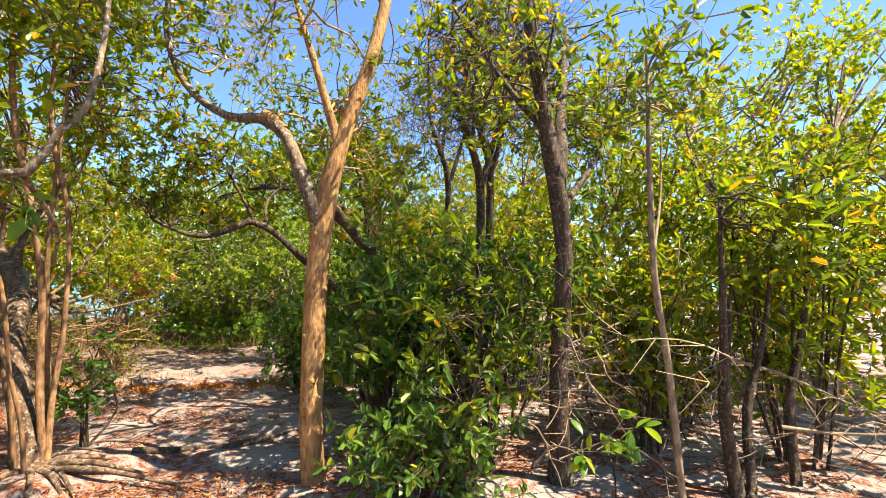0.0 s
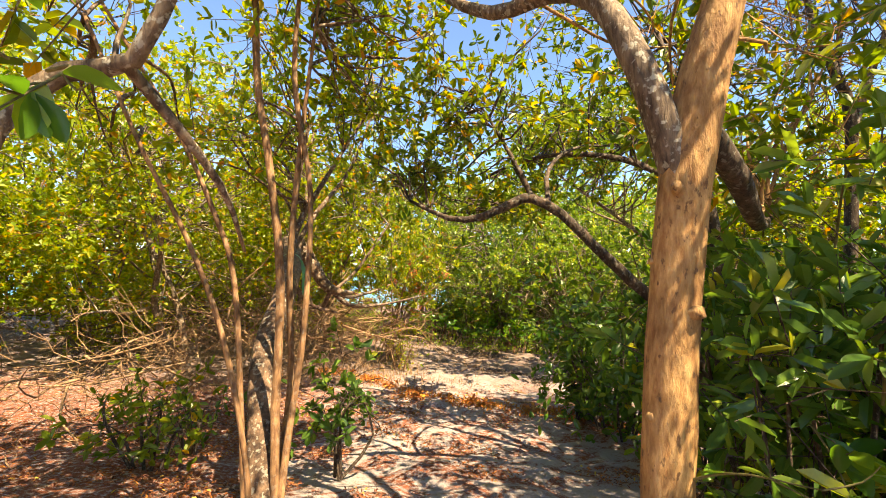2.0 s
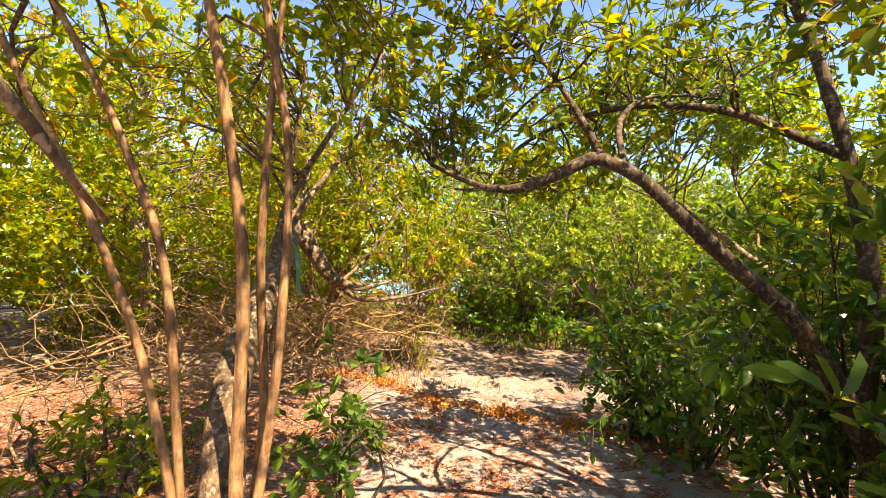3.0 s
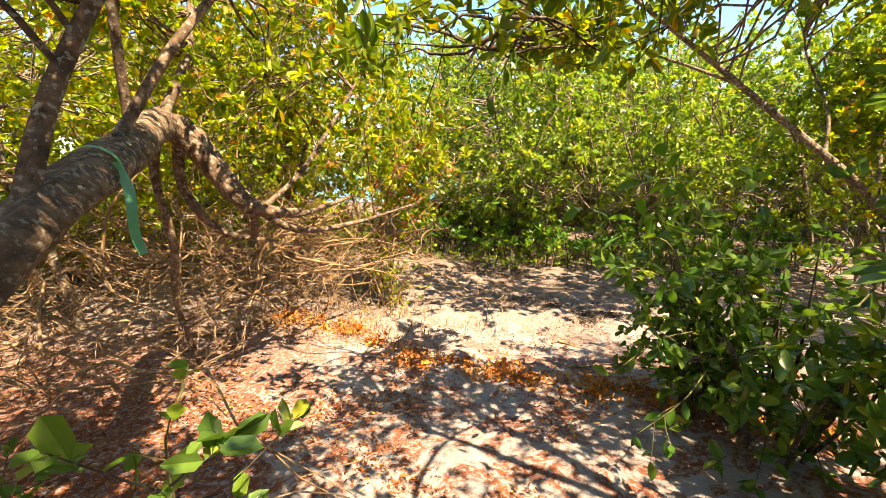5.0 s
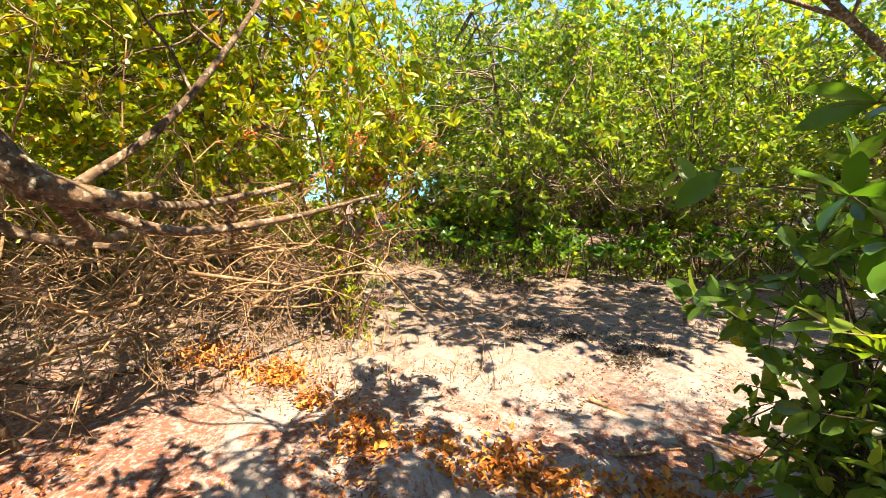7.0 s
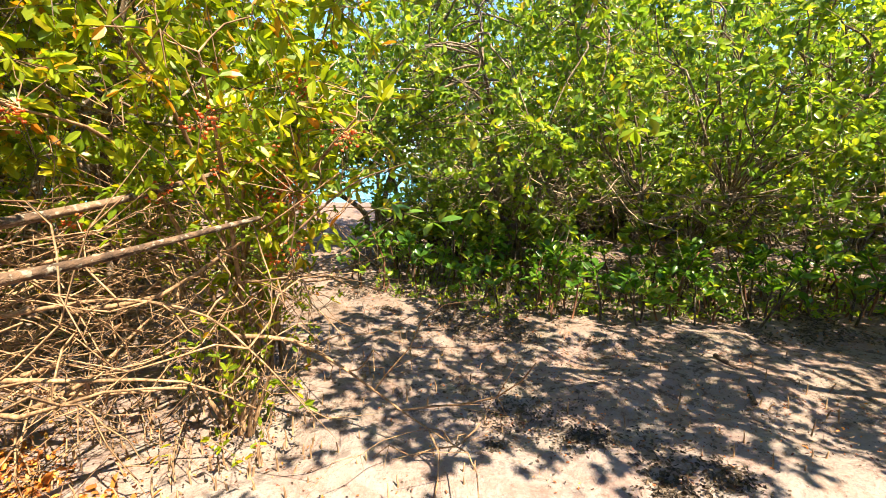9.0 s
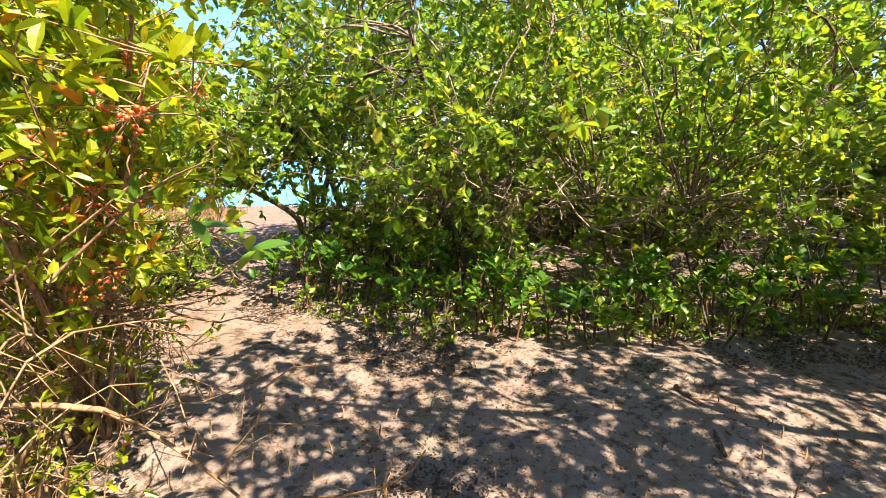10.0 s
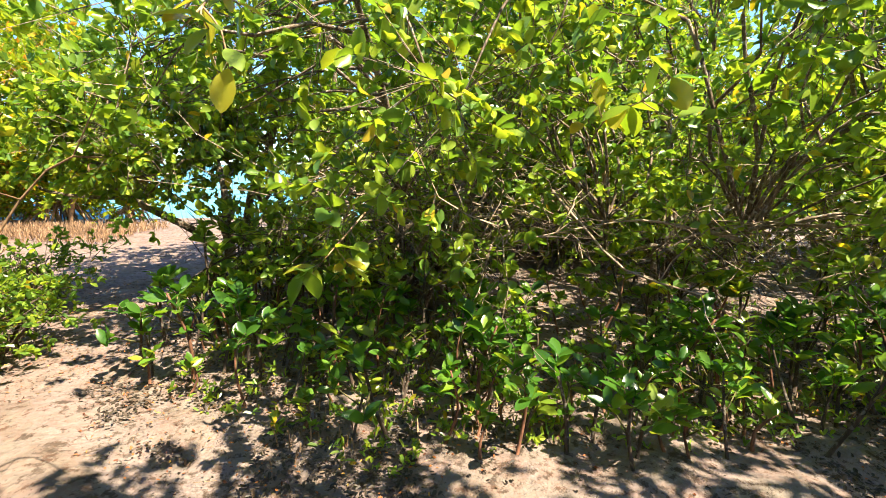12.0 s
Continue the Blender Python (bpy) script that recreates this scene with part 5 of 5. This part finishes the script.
stick(lying([(-0.95, -4.0), (-1.15, -3.75), (-1.2, -3.5)], 0.008), BARK_DARK, "thin dark twig lying on the sand", seed=8)
stick(lying([(3.3, -9.9), (3.9, -9.5), (4.5, -9.6)], 0.02), BARK_DARK, "fallen dark branch across the sand", "fallen_branch", 9)


def root_mound():
    rng = np.random.default_rng(9)
    t = thing("root_mound", (-0.8, -7.0, rest(-0.8, -7.0)), "mound of exposed brown roots at the trunk's foot", "roots")
    ends = [(-0.1, -7.3), (0.25, -7.7), (-0.45, -7.6), (-0.9, -7.7), (-1.25, -7.4), (-1.35, -6.95), (-1.3, -6.6), (-0.4, -6.75), (-0.3, -7.0), (-0.7, -7.75), (-1.1, -7.6), (-0.55, -7.5)]
    for i, (x, y) in enumerate(ends):
        r = rng.uniform(0.012, 0.026)
        mx, my = -0.8 + (x + 0.8) * 0.5 + rng.normal(0, 0.04), -7.0 + (y + 7.0) * 0.5 + rng.normal(0, 0.04)
        b = Buf()
        tube(b, spline([(-0.8 + (x + 0.8) * 0.1, -7 + (y + 7) * 0.1, 0.36, r * 1.3), (mx, my, rest(mx, my) + rng.uniform(0.0, 0.06), r * 0.85), (x, y, rest(x, y) - 0.015, r * 0.5)], 0.1), 7, 0.05, rng)
        part("root", b, BARK_RIDGED, t)


root_mound()


# ---- strewn over the ground ----
def strewn(name, n, where, length, width, mat, label, category, seed, tilt=0.35, lift=0.006):
    rng = np.random.default_rng(seed)
    p = where(rng, n)
    z = height(p[:, 0], p[:, 1]) + lift + rng.uniform(0, 0.012, len(p))
    b = Buf()
    way = unit(rng, len(p)) * np.array((1, 1, tilt))
    blades(b, np.column_stack([p, z]), way, length, width, rng, 0.3, 1.6, 0.05)
    return tagged(part(name, b, mat, smooth=False), label, category, kind="stuff")


def on_berm(rng, n):
    q = np.column_stack([rng.normal(-0.2, 2.6, n * 4), rng.uniform(-12, -2.2, n * 4)])
    w = np.array([noise.noise(Vector((a * 1.1, b * 1.1, 3.0))) for a, b in q]) + 0.25 * np.clip(-0.5 - q[:, 0], -0.4, 1.5)
    q = q[(w > 0.02) & (rng.random(len(q)) < np.clip((-2.0 - q[:, 1]) / 2, 0.15, 1))]
    return q[:n]


WRACK = [(-1.9, -2.1), (-1.41, -2.25), (-0.88, -2.54), (-0.38, -3.09), (0.33, -3.43), (0.76, -3.52), (1.27, -3.68), (1.81, -3.96), (2.6, -4.3)]


def on_wrack(rng, n):
    k = rng.uniform(0, len(WRACK) - 1.001, n)
    i = k.astype(int)
    w = np.array(WRACK)
    p = w[i] + (w[i + 1] - w[i]) * (k - i)[:, None]
    heavy = 0.5 + 0.5 * np.sin(k * 4.1 + 1.0)
    p = p + rng.normal(0, 0.075, (n, 2)) * (0.6 + 0.9 * heavy)[:, None]
    p = p + np.column_stack([0.1 * np.sin(k * 9), 0.08 * np.sin(k * 7 + 1)])
    return p[rng.random(n) < 0.25 + 0.75 * heavy ** 2]


def on_flat(rng, n):
    return np.column_stack([rng.uniform(-3, 6, n), rng.uniform(-3.4, 4.5, n)])


strewn("leaf_litter", 30000, on_berm, 0.035, 0.013, LITTER, "brown and orange fallen leaves strewn over sand", "leaf litter", 201)
strewn("wrack_line", 6000, on_wrack, 0.042, 0.019, WRACK_LEAF, "orange line of washed-up dead leaves", "leaf litter", 202, 0.7, 0.012)
strewn("wrack_line", 450, on_wrack, 0.075, 0.036, WRACK_LEAF, "large orange dead leaves washed up in a line", "leaf litter", 210, 0.8, 0.015)
strewn("leaf_litter", 9500, on_flat, 0.022, 0.011, LITTER, "scattered dead leaves on the flat", "leaf litter", 203)

strewn("sodden_leaves", 11000, on_flat, 0.02, 0.01, ROT, "small dark scraps of leaf on the flat", "leaf litter", 211)


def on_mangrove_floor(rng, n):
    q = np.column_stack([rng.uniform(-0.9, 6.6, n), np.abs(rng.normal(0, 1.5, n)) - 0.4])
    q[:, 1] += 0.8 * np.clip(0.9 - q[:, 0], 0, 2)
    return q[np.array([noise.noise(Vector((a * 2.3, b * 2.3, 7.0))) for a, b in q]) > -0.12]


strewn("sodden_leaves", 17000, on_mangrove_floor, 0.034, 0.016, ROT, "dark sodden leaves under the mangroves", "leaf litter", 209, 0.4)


def needles():
    rng = np.random.default_rng(204)
    p = np.vstack([on_berm(rng, 7000), on_flat(rng, 5000)])
    z = height(p[:, 0], p[:, 1]) + 0.008
    a = np.column_stack([p, z])
    d = unit(rng, len(p)) * np.array((1, 1, 0.08)) * rng.uniform(0.03, 0.12, (len(p), 1))
    b = Buf()
    twigs(b, a, a + d, 0.0018, 0.0012)
    tagged(part("twig_litter", b, TWIG_BROWN), "thin dry twigs strewn over the sand", "twig litter", kind="stuff")


needles()


def breathing_roots():
    rng = np.random.default_rng(205)
    spots = np.vstack([np.column_stack([rng.normal(-1.0, 0.8, 420), rng.normal(-1.9, 0.65, 420)]), np.column_stack([rng.uniform(0.4, 6.5, 460), 0.25 + np.abs(rng.normal(0, 1.1, 460))]), np.column_stack([rng.normal(2.6, 0.5, 40), rng.normal(-1.8, 0.6, 40)])])
    b = Buf()
    for x, y in spots:
        h, g = rng.uniform(0.03, 0.11), rest(x, y)
        e = rng.normal(0, 0.012, 2)
        tube(b, [(x, y, g - 0.01, 0.0055), (x + e[0] * 0.5, y + e[1] * 0.5, g + h * 0.6, 0.005), (x + e[0], y + e[1], g + h, 0.0025)], 4)
    tagged(part("breathing_roots", b, TWIG_BROWN), "short brown breathing roots poking out of the sand", "roots", kind="stuff")


breathing_roots()


def seedlings():
    """Low shoots and leaf scraps on the mangrove floor."""
    rng = np.random.default_rng(208)
    c = np.column_stack([rng.uniform(-0.4, 6.2, 900), np.abs(rng.normal(0, 1.4, 900)) + 0.1])
    c[:, 1] += 0.8 * np.clip(0.9 - c[:, 0], 0, 2)
    p = np.repeat(c, 5, 0) + rng.normal(0, 0.02, (4500, 2))
    b = Buf()
    z = height(p[:, 0], p[:, 1]) + np.repeat(rng.uniform(0.0, 0.12, 900), 5)
    blades(b, np.column_stack([p, z]), unit(rng, 4500) * 0.9 + np.array((0, 0, 0.7)), 0.055, 0.022, rng)
    tagged(part("seedlings", b, LEAF_MANGROVE, smooth=False), "small green seedlings on the shaded sand", "seedlings", kind="stuff")


seedlings()


def grass():
    rng = np.random.default_rng(206)
    c = np.column_stack([rng.uniform(-9, -3.9, 500), rng.uniform(7.2, 9.6, 500)])
    p = np.repeat(c, 6, 0) + rng.normal(0, 0.03, (3000, 2))
    b = Buf()
    blades(b, np.column_stack([p, height(p[:, 0], p[:, 1])]), unit(rng, 3000) * 0.35 + np.array((0, 0, 1)), 0.22, 0.012, rng)
    tagged(part("grass", b, TWIG_BROWN, smooth=False), "dry tan grass on the beach", "grass", kind="stuff")


grass()


def rot_patches():
    """Dark sodden leaf heaps on the flat."""
    rng = np.random.default_rng(207)
    q = []
    for x, y, r, n in ((0.82, -1.84, 0.05, 130), (1.37, -1.76, 0.13, 480), (1.62, -2.17, 0.15, 560), (1.99, -2.08, 0.12, 380), (0.94, -1.49, 0.2, 240), (1.2, -1.55, 0.25, 200), (1.75, -1.9, 0.3, 260)):
        q.append(np.array((x, y)) + rng.normal(0, r * 0.6, (n, 2)))
    p = np.concatenate(q)
    b = Buf()
    blades(b, np.column_stack([p, height(p[:, 0], p[:, 1]) + rng.uniform(0.002, 0.03, len(p))]), unit(rng, len(p)) * np.array((1, 1, 0.3)), 0.026, 0.014, rng)
    tagged(part("sodden_leaves", b, ROT, smooth=False), "dark sodden heaps of rotting leaves on sand", "leaf litter", kind="stuff")


rot_patches()
